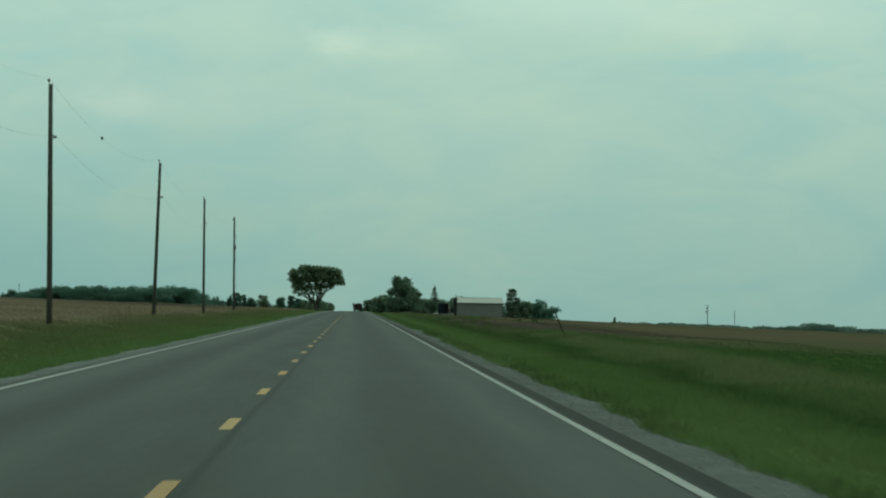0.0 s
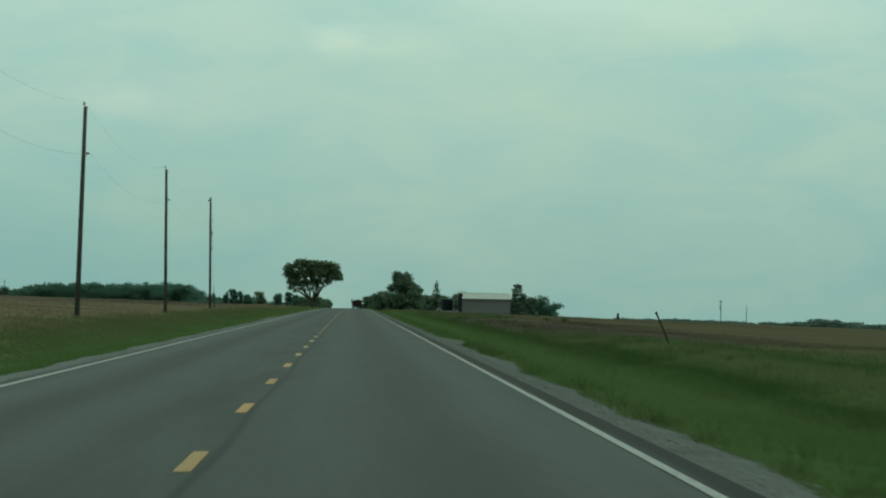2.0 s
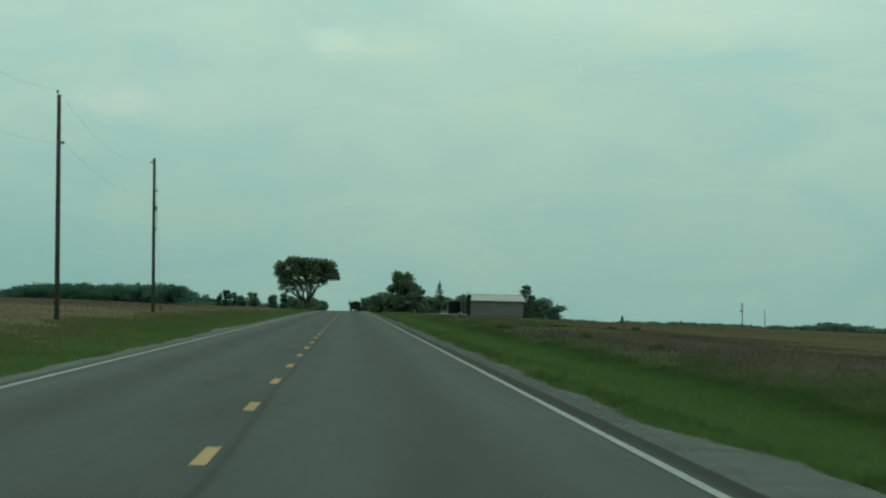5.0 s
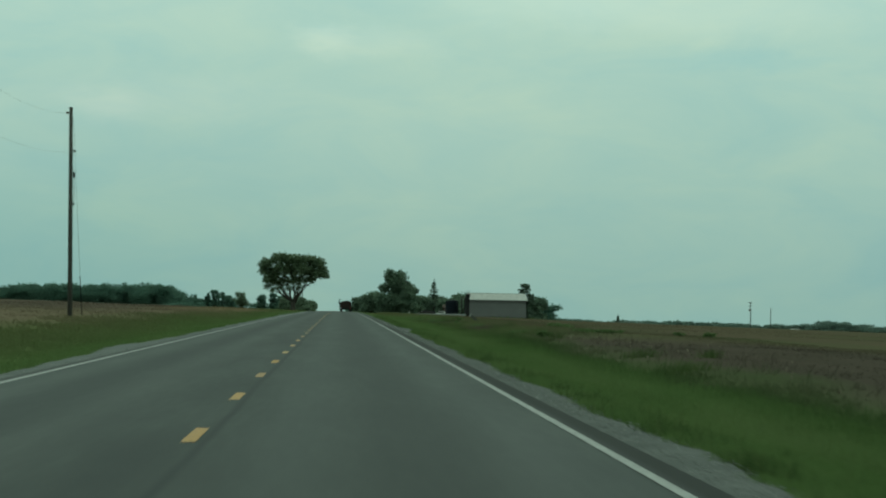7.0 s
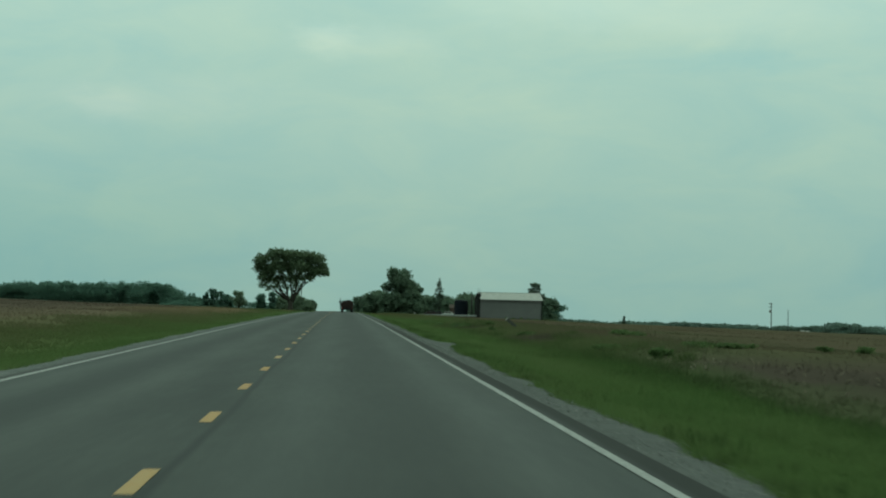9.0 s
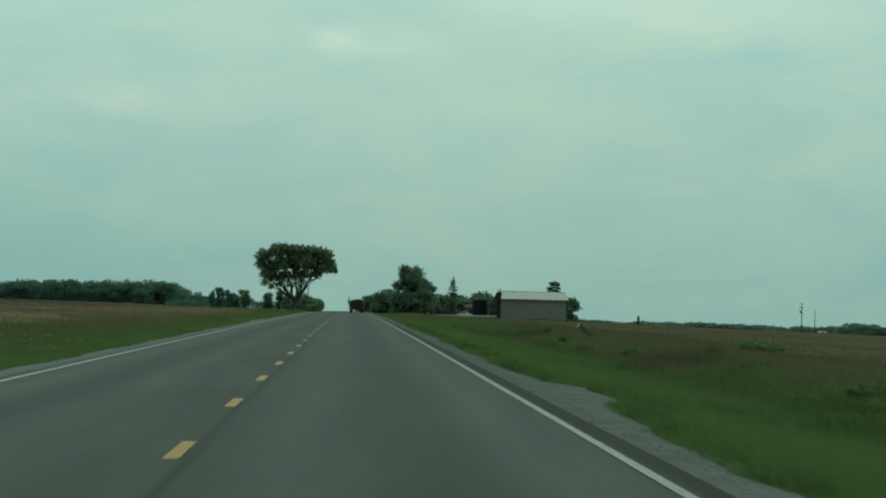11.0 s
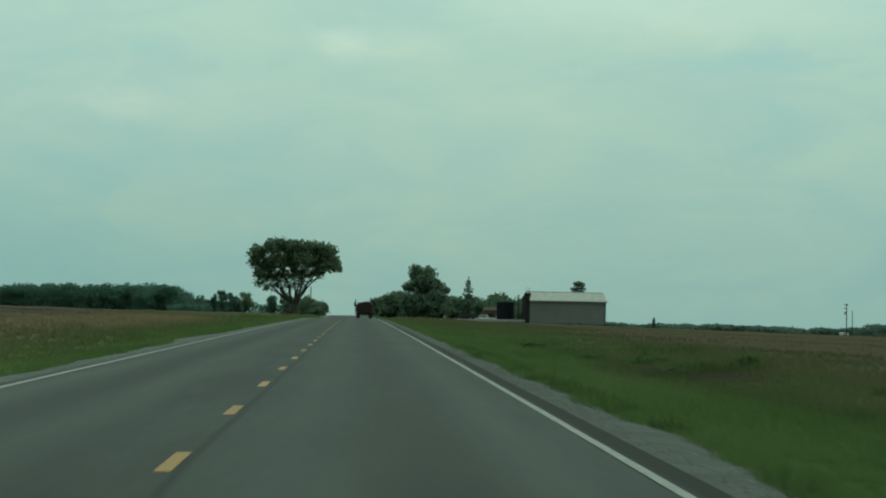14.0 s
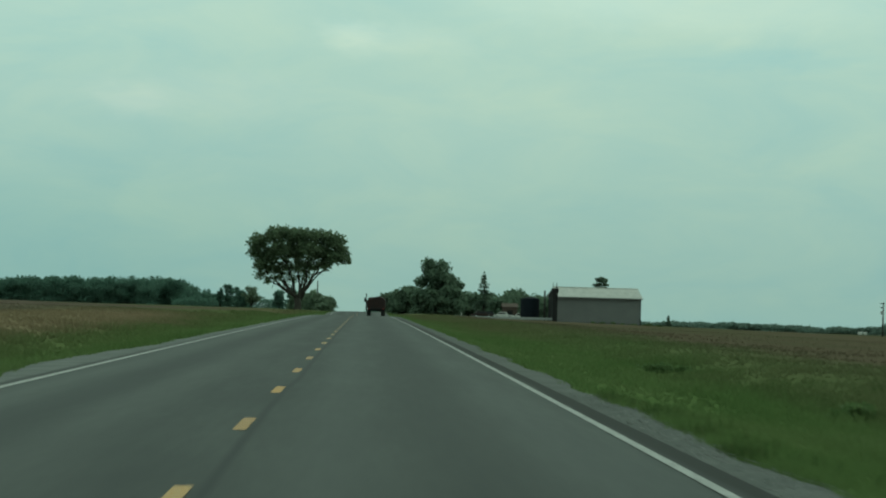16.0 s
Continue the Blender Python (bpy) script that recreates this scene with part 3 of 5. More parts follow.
def verge(side, y0, y1, inner, outer, count, seed, tall=1.0, wide=1.0, mat=GROWTH, slope=1.05):
    rng = np.random.RandomState(seed)
    y = rng.uniform(y0, y1, count)
    e = np.array([shoulder_edge(side, a) for a in y[:: max(1, count // 20000)]])
    e = np.interp(y, np.sort(y[:: max(1, count // 20000)]), e[np.argsort(y[:: max(1, count // 20000)])]) + inner
    reach = outer + 0.9 * np.sin(0.11 * y + seed) + 0.6 * np.sin(0.37 * y) - ((2.2 if outer < 12 else 5.4) * np.exp(-(((y - 285) / 80) ** 4)) if side > 0 else 0)
    x = e + (reach - e) * rng.beta(0.9, slope, count)
    x = x - rng.exponential(0.07, count) * (x < e + 0.4)
    keep = x > e - 0.24
    x, y, e = x[keep], y[keep], e[keep]
    patch = lumps(x, y, 2.2, seed + 1)
    depth = np.clip((x - 4.8) / 4.0, 0, 1)
    h = (0.06 + 0.05 * depth + 0.19 * np.clip(patch - 0.35, 0, 1) * depth + 0.05 * (lumps(x, y, 0.5, seed + 7) > 0.7) + 0.17 * np.exp(-(((x - e - 0.15) / 0.4) ** 2)) * lumps(x, y, 0.5, seed + 9)) * tall
    return blades("verge_grass", side * x, y, h, (0.012 + 0.012 * depth) * wide, mat, "rough green roadside grass on the verge", "grass", seed + 2)


verge(1, 18, 230, 0.0, 9.6, 70000, 11, 0.9, 1.3)
verge(1, 18, 230, 2.2, 15.5, 26000, 13, 1.0, 1.4, GROWTH, 2.0)
verge(1, 230, 500, 0.0, 9.6, 88000, 21, 0.9, 1.3)
verge(1, 230, 400, 2.2, 15.5, 19000, 23, 1.0, 1.4, GROWTH, 2.0)
verge(1, 400, 500, 2.2, 22.0, 16000, 25, 1.0, 1.5, GROWTH, 2.4)
verge(-1, 44, 500, 0.0, 12.0, 44000, 31, 0.9, 2.2, GROWTH, 1.7)
verge(1, 500, 1000, 0.0, 10.5, 24000, 41, 0.9, 3.4)
verge(1, 500, 1000, 3.0, 24.0, 30000, 43, 0.7, 2.6, GROWTH, 2.4)
verge(-1, 500, 1000, 0.0, 11.0, 14000, 51, 1.2, 5.0, GROWTH, 1.7)


def field_plants(name, x0, x1, y0, y1, count, tall, wide, mat, label, seed, size):
    rng = np.random.RandomState(seed)
    x, y = rng.uniform(x0, x1, count * 2), rng.uniform(y0, y1, count * 2)
    keep = rng.rand(count * 2) < (0.35 + 0.65 * lumps(x, y, size, seed))
    bare = (np.abs(y - 290) < 75) & (x > 9) & (x < 19) & (rng.rand(len(x)) < 0.8)
    keep &= ~bare
    x, y = x[keep][:count], y[keep][:count]
    return blades(name, x, y, tall * rng.uniform(0.5, 1.3, len(x)), np.full(len(x), wide), mat, label, "field plants", seed + 5)


field_plants("field_weeds", 11.5, 26, 60, 430, 24000, 0.09, 0.03, GROWTH, "sparse brownish weeds on the dark field", 61, 3.5)
field_plants("field_weeds", 14, 60, 430, 760, 14000, 0.09, 0.032, GROWTH, "sparse olive brown weeds on the field", 63, 5.0)
field_plants("dry_stubble", -17, -9.6, 490, 690, 8000, 0.11, 0.07, GROWTH, "dry tan stubble and grass in the field", 95, 5.0)
field_plants("ditch_grass", 7.5, 14.5, 40, 520, 9000, 0.30, 0.025, GROWTH, "tall dark green grass clumps in the ditch", 81, 2.4)
field_plants("dry_stubble", -36, -11.0, 60, 690, 26000, 0.10, 0.05, GROWTH, "dry tan stubble and grass in the field", 91, 4.0)


rng_near = np.random.RandomState(17)
blades("verge_grass", rng_near.uniform(4.95, 8.4, 5200), rng_near.uniform(333, 348.5, 5200), rng_near.uniform(0.12, 0.26, 5200), np.full(5200, 0.022), GROWTH,
       "taller green grass beside the field entrance", "grass", 18)


def corn_stalks():
    """Broken pale stalks standing and lying on the bare soil."""
    rng = np.random.RandomState(19)
    n = 70
    x, y = rng.uniform(10.4, 19, n), rng.uniform(238, 350, n)
    bm = bmesh.new()
    for a, c in zip(x, y):
        g, h, t = gz(a, c), rng.uniform(0.05, 0.17), rng.uniform(0, 6.28)
        s = rng.uniform(0.1, 1.2) * h
        tube(bm, [(a, c, g - 0.03), (a + s * math.cos(t), c + s * math.sin(t), g + h)], [0.014, 0.009], 4)
    for a, c in zip(rng.uniform(10.3, 13.5, 36), rng.uniform(296, 352, 36)):
        g, h, t = gz(a, c), rng.uniform(0.06, 0.16), rng.uniform(0, 6.28)
        s = rng.uniform(0.2, 1.6) * h
        tube(bm, [(a, c, g - 0.03), (a + s * 0.5 * math.cos(t), c + s * 0.5 * math.sin(t), g + h * 0.7), (a + s * math.cos(t), c + s * math.sin(t), g + h * 0.8)], [0.018, 0.022, 0.008], 4)
    ob = new("corn_stalks", bpy.data.meshes.new("corn_stalks"))
    bm.to_mesh(ob.data)
    bm.free()
    ob.data.materials.append(STALK)
    tagged(ob, "broken pale corn stalks on the bare soil", "crop stubble", kind="stuff")


corn_stalks()
rng_dry = np.random.RandomState(29)
dry_y = rng_dry.uniform(70, 240, 2600)
blades("dry_ditch_grass", 11.6 + 0.6 * np.sin(0.05 * dry_y) + rng_dry.normal(0, 0.35, 2600), dry_y, rng_dry.uniform(0.12, 0.3, 2600), np.full(2600, 0.018), GROWTH,
       "pale dry grass along the far side of the ditch", "grass", 30, 4)
clump_c = np.stack([rng_dry.uniform(8.2, 12.6, 70), rng_dry.uniform(30, 520, 70)], -1)
clump_p = np.repeat(clump_c, 34, 0) + rng_dry.normal(0, 1, (70 * 34, 2)) * np.repeat(rng_dry.uniform(0.15, 0.5, 70), 34)[:, None] * (1, 1.8)
blades("ditch_grass", clump_p[:, 0], clump_p[:, 1], np.repeat(rng_dry.uniform(0.2, 0.42, 70), 34), np.full(70 * 34, 0.02), DITCH, "dark rank grass clumps in the ditch", "grass", 36, 6)
rank_x, rank_y = rng_dry.normal(9.6, 0.5, 1500), rng_dry.uniform(160, 177, 1500)
blades("ditch_grass", rank_x, rank_y, 0.12 + 0.3 * lumps(rank_x, rank_y, 0.8, 37), np.full(1500, 0.022), DITCH, "dense dark green rank grass in the ditch", "grass", 38, 6)
tuft_y = rng_dry.uniform(20, 500, 9000)
tuft_x = np.array([shoulder_edge(1, a) for a in tuft_y]) + rng_dry.gamma(1.2, 0.2, 9000)
tuft_keep = lumps(tuft_x, tuft_y, 0.7, 33) > 0.6
blades("verge_grass", tuft_x[tuft_keep], tuft_y[tuft_keep], rng_dry.uniform(0.14, 0.26, int(tuft_keep.sum())), np.full(int(tuft_keep.sum()), 0.02), DITCH,
       "taller dark tufts of grass along the gravel edge", "grass", 34, 6)


# ---- trees ----
def leaf_cloud(rng, clusters, count, size, flat=0.0, ragged=0.16):
    """Folded leaf cards scattered in ellipsoids (x, y, z, rx, ry, rz, weight), denser towards the rim."""
    c = np.array(clusters, float)
    wgt = c[:, 3] * c[:, 4] * c[:, 5] * c[:, 6]
    k = rng.choice(len(c), count, p=wgt / wgt.sum())
    d = rng.normal(0, 1, (count, 3))
    d /= np.linalg.norm(d, axis=1)[:, None]
    rad = rng.rand(count) ** 0.45
    rad *= 1 + 0.22 * np.sin(d[:, 0] * 7 + k) * np.sin(d[:, 2] * 6 + 2 * k) + ragged * rng.normal(0, 1, count) * (rng.rand(count) < 0.3)
    p = c[k, :3] + d * rad[:, None] * c[k, 3:6]
    n = rng.normal(0, 1, (count, 3))
    n[:, 2] = n[:, 2] * (1 - flat) + flat
    n /= np.linalg.norm(n, axis=1)[:, None]
    a = np.cross(n, rng.normal(0, 1, (count, 3)))
    a /= np.linalg.norm(a, axis=1)[:, None] + 1e-9
    b = np.cross(n, a)
    s = (size * rng.uniform(0.55, 1.35, count))[:, None]
    v = np.stack([p - a * s, p + b * s * 0.55 + n * s * 0.2, p + a * s, p - b * s * 0.55 + n * s * 0.2], 1).reshape(-1, 3)
    i = np.arange(count)[:, None] * 4
    f = np.concatenate([i + np.array([[0, 1, 2]]), i + np.array([[0, 2, 3]])], 0)
    return v, f


def limb(bm, rng, a, b, r0, r1, bend=0.12, steps=5, sides=7):
    a, b = Vector(a), Vector(b)
    L = (b - a).length
    off = Vector(rng.normal(0, bend, 3)) * L
    pts = [a.lerp(b, t) + off * math.sin(math.pi * t) * 0.6 + Vector(rng.normal(0, 0.015, 3)) * L * (0 < t < 1) for t in np.linspace(0, 1, steps)]
    tube(bm, pts, [r0 + (r1 - r0) * t for t in np.linspace(0, 1, steps)], sides)
    return pts


def broad_tree(name, x, y, clusters, trunk_r, fork, leaves, leaf_size, leaf_mat, label, seed, group="", twigs=26, stems=None, sink=0.15):
    """A tapered trunk that forks into limbs and twigs, under a crown of many leaves."""
    rng = np.random.RandomState(seed)
    root = thing(name, Matrix.Translation((x, y, gz(x, y) - sink)), label, "tree", group)
    bm = bmesh.new()
    tube(bm, [(0, 0, -0.3), (0.02, 0, 0.25), (0.03, 0.02, fork * 0.55), (0.0, 0, fork)], [trunk_r * 1.45, trunk_r * 1.1, trunk_r * 0.9, trunk_r * 0.95], 12)
    ends = stems or [tuple(c[:3]) for c in clusters]
    for i, e in enumerate(ends):
        r0 = trunk_r * (0.42 if i % 2 else 0.34)
        pts = limb(bm, rng, (rng.normal(0, trunk_r * 0.3), rng.normal(0, trunk_r * 0.3), fork * rng.uniform(0.8, 1.0)), e, r0, r0 * 0.22, 0.07, 7)
        for _ in range(max(1, twigs // len(ends))):
            p = pts[rng.randint(2, len(pts))]
            c = clusters[rng.randint(len(clusters))] if rng.rand() < 0.25 else min(clusters, key=lambda q: (Vector(q[:3]) - p).length + 3 * rng.rand())
            t = Vector(c[:3]) + Vector(rng.normal(0, 0.55, 3)) * c[3]
            if (t - p).length < 5.5 * max(1, fork / 3):
                limb(bm, rng, p, t, r0 * 0.3, 0.02, 0.1, 4, 5)
    part("trunk", bm, BARK, root, "dark forked trunk and limbs")
    v, f = leaf_cloud(rng, clusters, leaves, leaf_size)
    fast_mesh("crown", v, f, leaf_mat, root)["label"] = "ragged leafy crown"
    return root


def random_clusters(rng, width, height, clear, n, squash=1.0):
    """Clumps of a rounded crown of that width, between the heights clear and height."""
    out = []
    mid, half = (height + clear) / 2, (height - clear) / 2
    for i in range(n):
        a, r, u = rng.uniform(0, 6.28), width / 2 * rng.uniform(0.25, 0.8), rng.uniform(-0.8, 0.85)
        k = math.sqrt(max(0.15, 1 - u * u))
        s = width * rng.uniform(0.13, 0.24)
        out.append((r * k * math.cos(a), r * k * math.sin(a), mid + half * u * 0.85, s, s, s * 0.85 * squash, rng.uniform(0.6, 1.2)))
    return out


def some_tree(name, x, y, width, height, clear, leaf_mat, label, seed, leaves=3500, leaf_size=0.5, group="", n=12):
    rng = np.random.RandomState(seed)
    return broad_tree(name, x, y, random_clusters(rng, width, height, clear, n), max(0.16, height * 0.022), max(0.8, clear * 1.2), leaves, leaf_size, leaf_mat, label, seed, group, twigs=18)


def spruce(x, y, height, width, label, seed, leaves=2600, leaf_size=0.35, bare=0.08, full=0.8):
    """A conifer: straight stem, whorls of drooping branches with gaps, needles along them."""
    rng = np.random.RandomState(seed)
    root = thing("spruce_tree", Matrix.Translation((x, y, gz(x, y) - 0.1)), label, "conifer")
    bm = bmesh.new()
    tube(bm, [(0, 0, -0.2), (0, 0, height * 0.5), (0, 0, height)], [height * 0.02, height * 0.011, 0.02], 8)
    clusters = []
    z = height * bare
    while z < height * 0.97:
        t = (z - height * bare) / (height * (1 - bare))
        for k in range(rng.randint(4, 7)):
            a, reach = rng.uniform(0, 6.28), width / 2 * (1 - t) ** full * rng.uniform(0.55, 1.12) + 0.12
            tip = (reach * math.cos(a), reach * math.sin(a), z - reach * 0.12 + rng.normal(0, 0.1))
            limb(bm, rng, (0, 0, z), tip, 0.05, 0.015, 0.04, 3, 5)
            for s in (0.35, 0.62, 0.88):
                clusters.append((tip[0] * s, tip[1] * s, z + (tip[2] - z) * s, reach * 0.24 + 0.08, reach * 0.24 + 0.08, 0.16 + 0.012 * height, 1.0))
        z += height * rng.uniform(0.045, 0.075)
    part("trunk", bm, BARK, root)
    v, f = leaf_cloud(rng, clusters, leaves, leaf_size, 0.5)
    fast_mesh("crown", v, f, NEEDLES, root)["label"] = "dark needled branches"
    return root


# the lone spreading tree at the roadside
LONE = [(x * 1.04, y, z * 1.05 + 0.1, rx * 1.05, ry, rz * 1.06, k) for x, y, z, rx, ry, rz, k in [
        (-6.7, 0.0, 10.9, 1.7, 2.2, 1.5, 0.9), (-7.2, 0.5, 9.2, 1.3, 1.8, 1.2, 0.7), (-4.3, -1.0, 12.1, 1.4, 2.2, 1.5, 0.9), (-2.5, 1.0, 12.4, 1.5, 2.4, 1.4, 0.9),
        (-0.4, -0.6, 12.2, 1.7, 2.6, 1.3, 0.9), (1.8, -1.0, 12.1, 1.8, 2.6, 1.2, 0.9), (4.0, 1.0, 12.0, 1.8, 2.6, 1.2, 0.9), (6.0, 0.0, 11.3, 1.6, 2.4, 1.4, 0.9),
        (6.9, 0.5, 9.6, 1.4, 2.2, 1.3, 0.9), (7.6, 0.0, 8.3, 1.1, 1.8, 0.7, 1.0), (5.6, -0.5, 8.7, 1.7, 2.4, 1.3, 0.8), (3.6, 1.0, 9.6, 2.2, 2.8, 1.8, 0.75),
        (1.4, -1.5, 9.9, 2.2, 2.8, 1.8, 0.75), (-0.8, 1.5, 9.9, 2.1, 2.8, 1.8, 0.75), (-3.0, -1.0, 9.7, 2.2, 2.6, 1.8, 0.75), (-5.0, 1.0, 8.9, 1.9, 2.4, 1.6, 0.75),
        (-6.0, -0.5, 7.3, 1.5, 2.0, 1.2, 0.65), (-4.2, 0.5, 6.8, 1.7, 2.2, 1.2, 0.6), (-6.2, 0.0, 5.6, 1.1, 1.6, 0.9, 0.5), (-5.0, 0.3, 4.8, 1.0, 1.2, 0.6, 0.5),
        (-2.2, 1.0, 7.0, 1.7, 2.2, 1.2, 0.5), (0.0, -1.0, 7.2, 1.6, 2.2, 1.2, 0.5), (2.0, 0.5, 7.4, 1.6, 2.2, 1.1, 0.55), (4.2, 0.0, 7.3, 1.4, 1.8, 0.8, 0.75),
        (-3.2, 0.0, 5.3, 1.2, 1.4, 0.9, 0.4), (-1.0, 0.5, 5.4, 1.3, 1.5, 0.9, 0.35), (1.2, 0.0, 5.7, 1.2, 1.5, 0.8, 0.3)]]
broad_tree("roadside_tree", -10.35, 1000, LONE, 0.64, 2.2, 15500, 0.27, LEAF_OAK, "large lone spreading tree with dark green leaves", 5, twigs=130,
           stems=[(-6.0, 0.3, 9.6), (-5.4, -0.6, 6.6), (-4.4, 1.2, 8.0), (-3.2, -1.4, 10.0), (-2.0, 1.6, 8.6), (-0.6, -1.0, 10.4), (0.5, 1.8, 9.6), (1.6, -1.2, 9.0), (3.6, 0.8, 9.2), (4.4, 0.2, 8.2), (5.6, 0.6, 8.6), (-5.0, 0.4, 5.2)])

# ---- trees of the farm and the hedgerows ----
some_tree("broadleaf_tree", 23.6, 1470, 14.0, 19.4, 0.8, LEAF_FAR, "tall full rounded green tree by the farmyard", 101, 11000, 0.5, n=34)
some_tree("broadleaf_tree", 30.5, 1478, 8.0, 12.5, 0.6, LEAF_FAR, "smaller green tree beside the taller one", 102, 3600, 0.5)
spruce(37.5, 1445, 14.8, 7.4, "slender pointed spruce with sparse branches", 103, 2300, 0.34, 0.2, 0.85)
spruce(69.5, 1388, 14.0, 9.4, "stout dark spruce behind the barn", 109, 7000, 0.42, 0.05, 0.42)

spruce(268, 3290, 12.0, 6.0, "small far spruce on the skyline", 105, 1600, 0.8)

HEDGE = "hedgerow trees"
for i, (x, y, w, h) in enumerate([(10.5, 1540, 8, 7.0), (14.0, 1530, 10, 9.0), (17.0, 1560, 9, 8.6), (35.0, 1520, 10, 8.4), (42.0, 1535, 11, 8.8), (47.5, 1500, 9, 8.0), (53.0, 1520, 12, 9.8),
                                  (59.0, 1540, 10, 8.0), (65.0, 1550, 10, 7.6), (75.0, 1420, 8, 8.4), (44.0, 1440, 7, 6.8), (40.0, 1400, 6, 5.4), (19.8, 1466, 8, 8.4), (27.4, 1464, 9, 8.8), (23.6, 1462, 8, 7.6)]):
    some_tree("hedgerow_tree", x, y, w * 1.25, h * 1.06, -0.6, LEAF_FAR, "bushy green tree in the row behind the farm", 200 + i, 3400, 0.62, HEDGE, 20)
FIELD = "field trees"
for i, (x, y, w, h, clear) in enumerate([(-113.3, 3000, 5.6, 17.0, -1.0), (-106.4, 3000, 9.4, 20.0, -1.0), (-100.4, 3010, 5.2, 18.0, -1.0), (-81.0, 2600, 8.6, 12.8, -1.0), (-61.4, 2800, 9.4, 15.0, -1.0),
                                         (-52.4, 2800, 8.8, 17.2, -1.0), (-45.0, 2810, 11.0, 15.6, -1.0), (-366.0, 3400, 9.0, 18.6, 1.0), (-346.0, 3300, 14.0, 20.2, 0.5)]):
    some_tree("field_tree", x, y, w * 1.12, h, clear, LEAF_WOOD_HAZE, "ragged dark tree far across the fields" if w < 10 else "broad dark tree far across the fields", 240 + i, 3600, 0.62, FIELD, 30)
some_tree("field_tree", -58.2, 2130, 10.0, 12.7, 1.5, LEAF_PALE, "pale thin-leaved round tree in the field", 255, 2600, 0.42, FIELD, 26)
for i, (x, y, w, h) in enumerate([(-19.5, 1430, 6.0, 5.6), (-15.4, 1420, 7, 6.0), (-12.5, 1330, 6, 5.6), (-10.6, 1300, 5, 5.0), (-8.8, 1270, 4.4, 4.0), (-8.0, 1225, 3.2, 3.2)]):
    some_tree("roadside_bush", x, y, w * 1.15, h, -0.5, LEAF_PALE, "dense green bush along the road", 260 + i, 2200, 0.5, "roadside bushes", 16)


def woodland(name, x0, x1, y, rows, depth, tree_w, tree_h, mat, label, seed, cards, size, dips=0.25):
    """A far wood: many trees of uneven height in rows, with stems below."""
    rng = np.random.RandomState(seed)
    clusters = []
    bm = bmesh.new()
    for r in range(rows):
        x = x0
        while x < x1:
            yy = y + depth * r / max(1, rows - 1) + rng.normal(0, depth * 0.08)
            taper = min(1.0, 0.72 + 0.28 * min(x - x0, x1 - x) / (tree_w + 1))
            h = tree_h * (rng.uniform(1 - dips, 1.06) + 0.04 * math.sin(x * 0.021 + seed) + 0.03 * math.sin(x * 0.06)) * taper
            w = tree_w * rng.uniform(0.7, 1.2)
            g = gz(x, yy)
            limb(bm, rng, (x, yy, g - 0.5), (x + rng.normal(0, 0.4), yy, g + h * 0.6), 0.3, 0.1, 0.02, 3, 5)
            for u in (-0.1, 0.02, 0.14, 0.3, 0.45, 0.6, 0.72, 0.84):
                clusters.append((x + rng.normal(0, w * 0.24), yy + rng.normal(0, w * 0.24), g + h * u, w * rng.uniform(0.42, 0.58), w * 0.45, h * rng.uniform(0.14, 0.19), 1.0))
            x += w * rng.uniform(0.45, 0.9)
    root = thing(name, Matrix.Identity(4), label, "woodland", kind="stuff")
    part("trunks", bm, BARK, root)
    v, f = leaf_cloud(rng, clusters, cards, size, 0.0, 0.04)
    fast_mesh("crowns", v, f, mat, root)
    return root


woodland("woodland", -500, -344, 3400, 2, 40, 20, 12.0, LEAF_WOOD_HAZE, "low ragged wood across the fields", 309, 22000, 0.95, 0.35)
woodland("woodland", -346, -156, 3380, 4, 60, 17, 24.5, LEAF_WOOD_HAZE, "dark green wood across the fields", 301, 110000, 1.05, 0.09)
woodland("woodland", -160, -130, 3360, 2, 14, 12, 16.0, LEAF_WOOD_HAZE, "dark green wood across the fields", 302, 13000, 0.8, 0.1)
woodland("distant_woodland", 95, 900, 3350, 2, 60, 22, 6.6, LEAF_HAZE, "wooded skyline beyond the fields, blue haze painted into its leaves", 303, 42000, 1.8, 0.4)
woodland("distant_woodland", 462, 515, 3340, 2, 30, 20, 11.5, LEAF_HAZE, "low wood on the skyline, blue haze painted into its leaves", 308, 6000, 1.3, 0.15)
woodland("woodland", 152, 191, 3000, 2, 20, 17, 23.5, LEAF_WOOD_HAZE, "dense green woodlot beyond the barn", 306, 12000, 1.1, 0.2)
woodland("distant_woodland", -150, -22, 3050, 2, 12, 9, 9.0, LEAF_WOOD_HAZE, "low hedge of trees at the far end of the field", 305, 7000, 0.9, 0.25)
woodland("distant_woodland", 8, 110, 2300, 1, 10, 12, 9.0, LEAF_WOOD_HAZE, "low wooded skyline beyond the fields", 304, 9000, 1.5, 0.3)


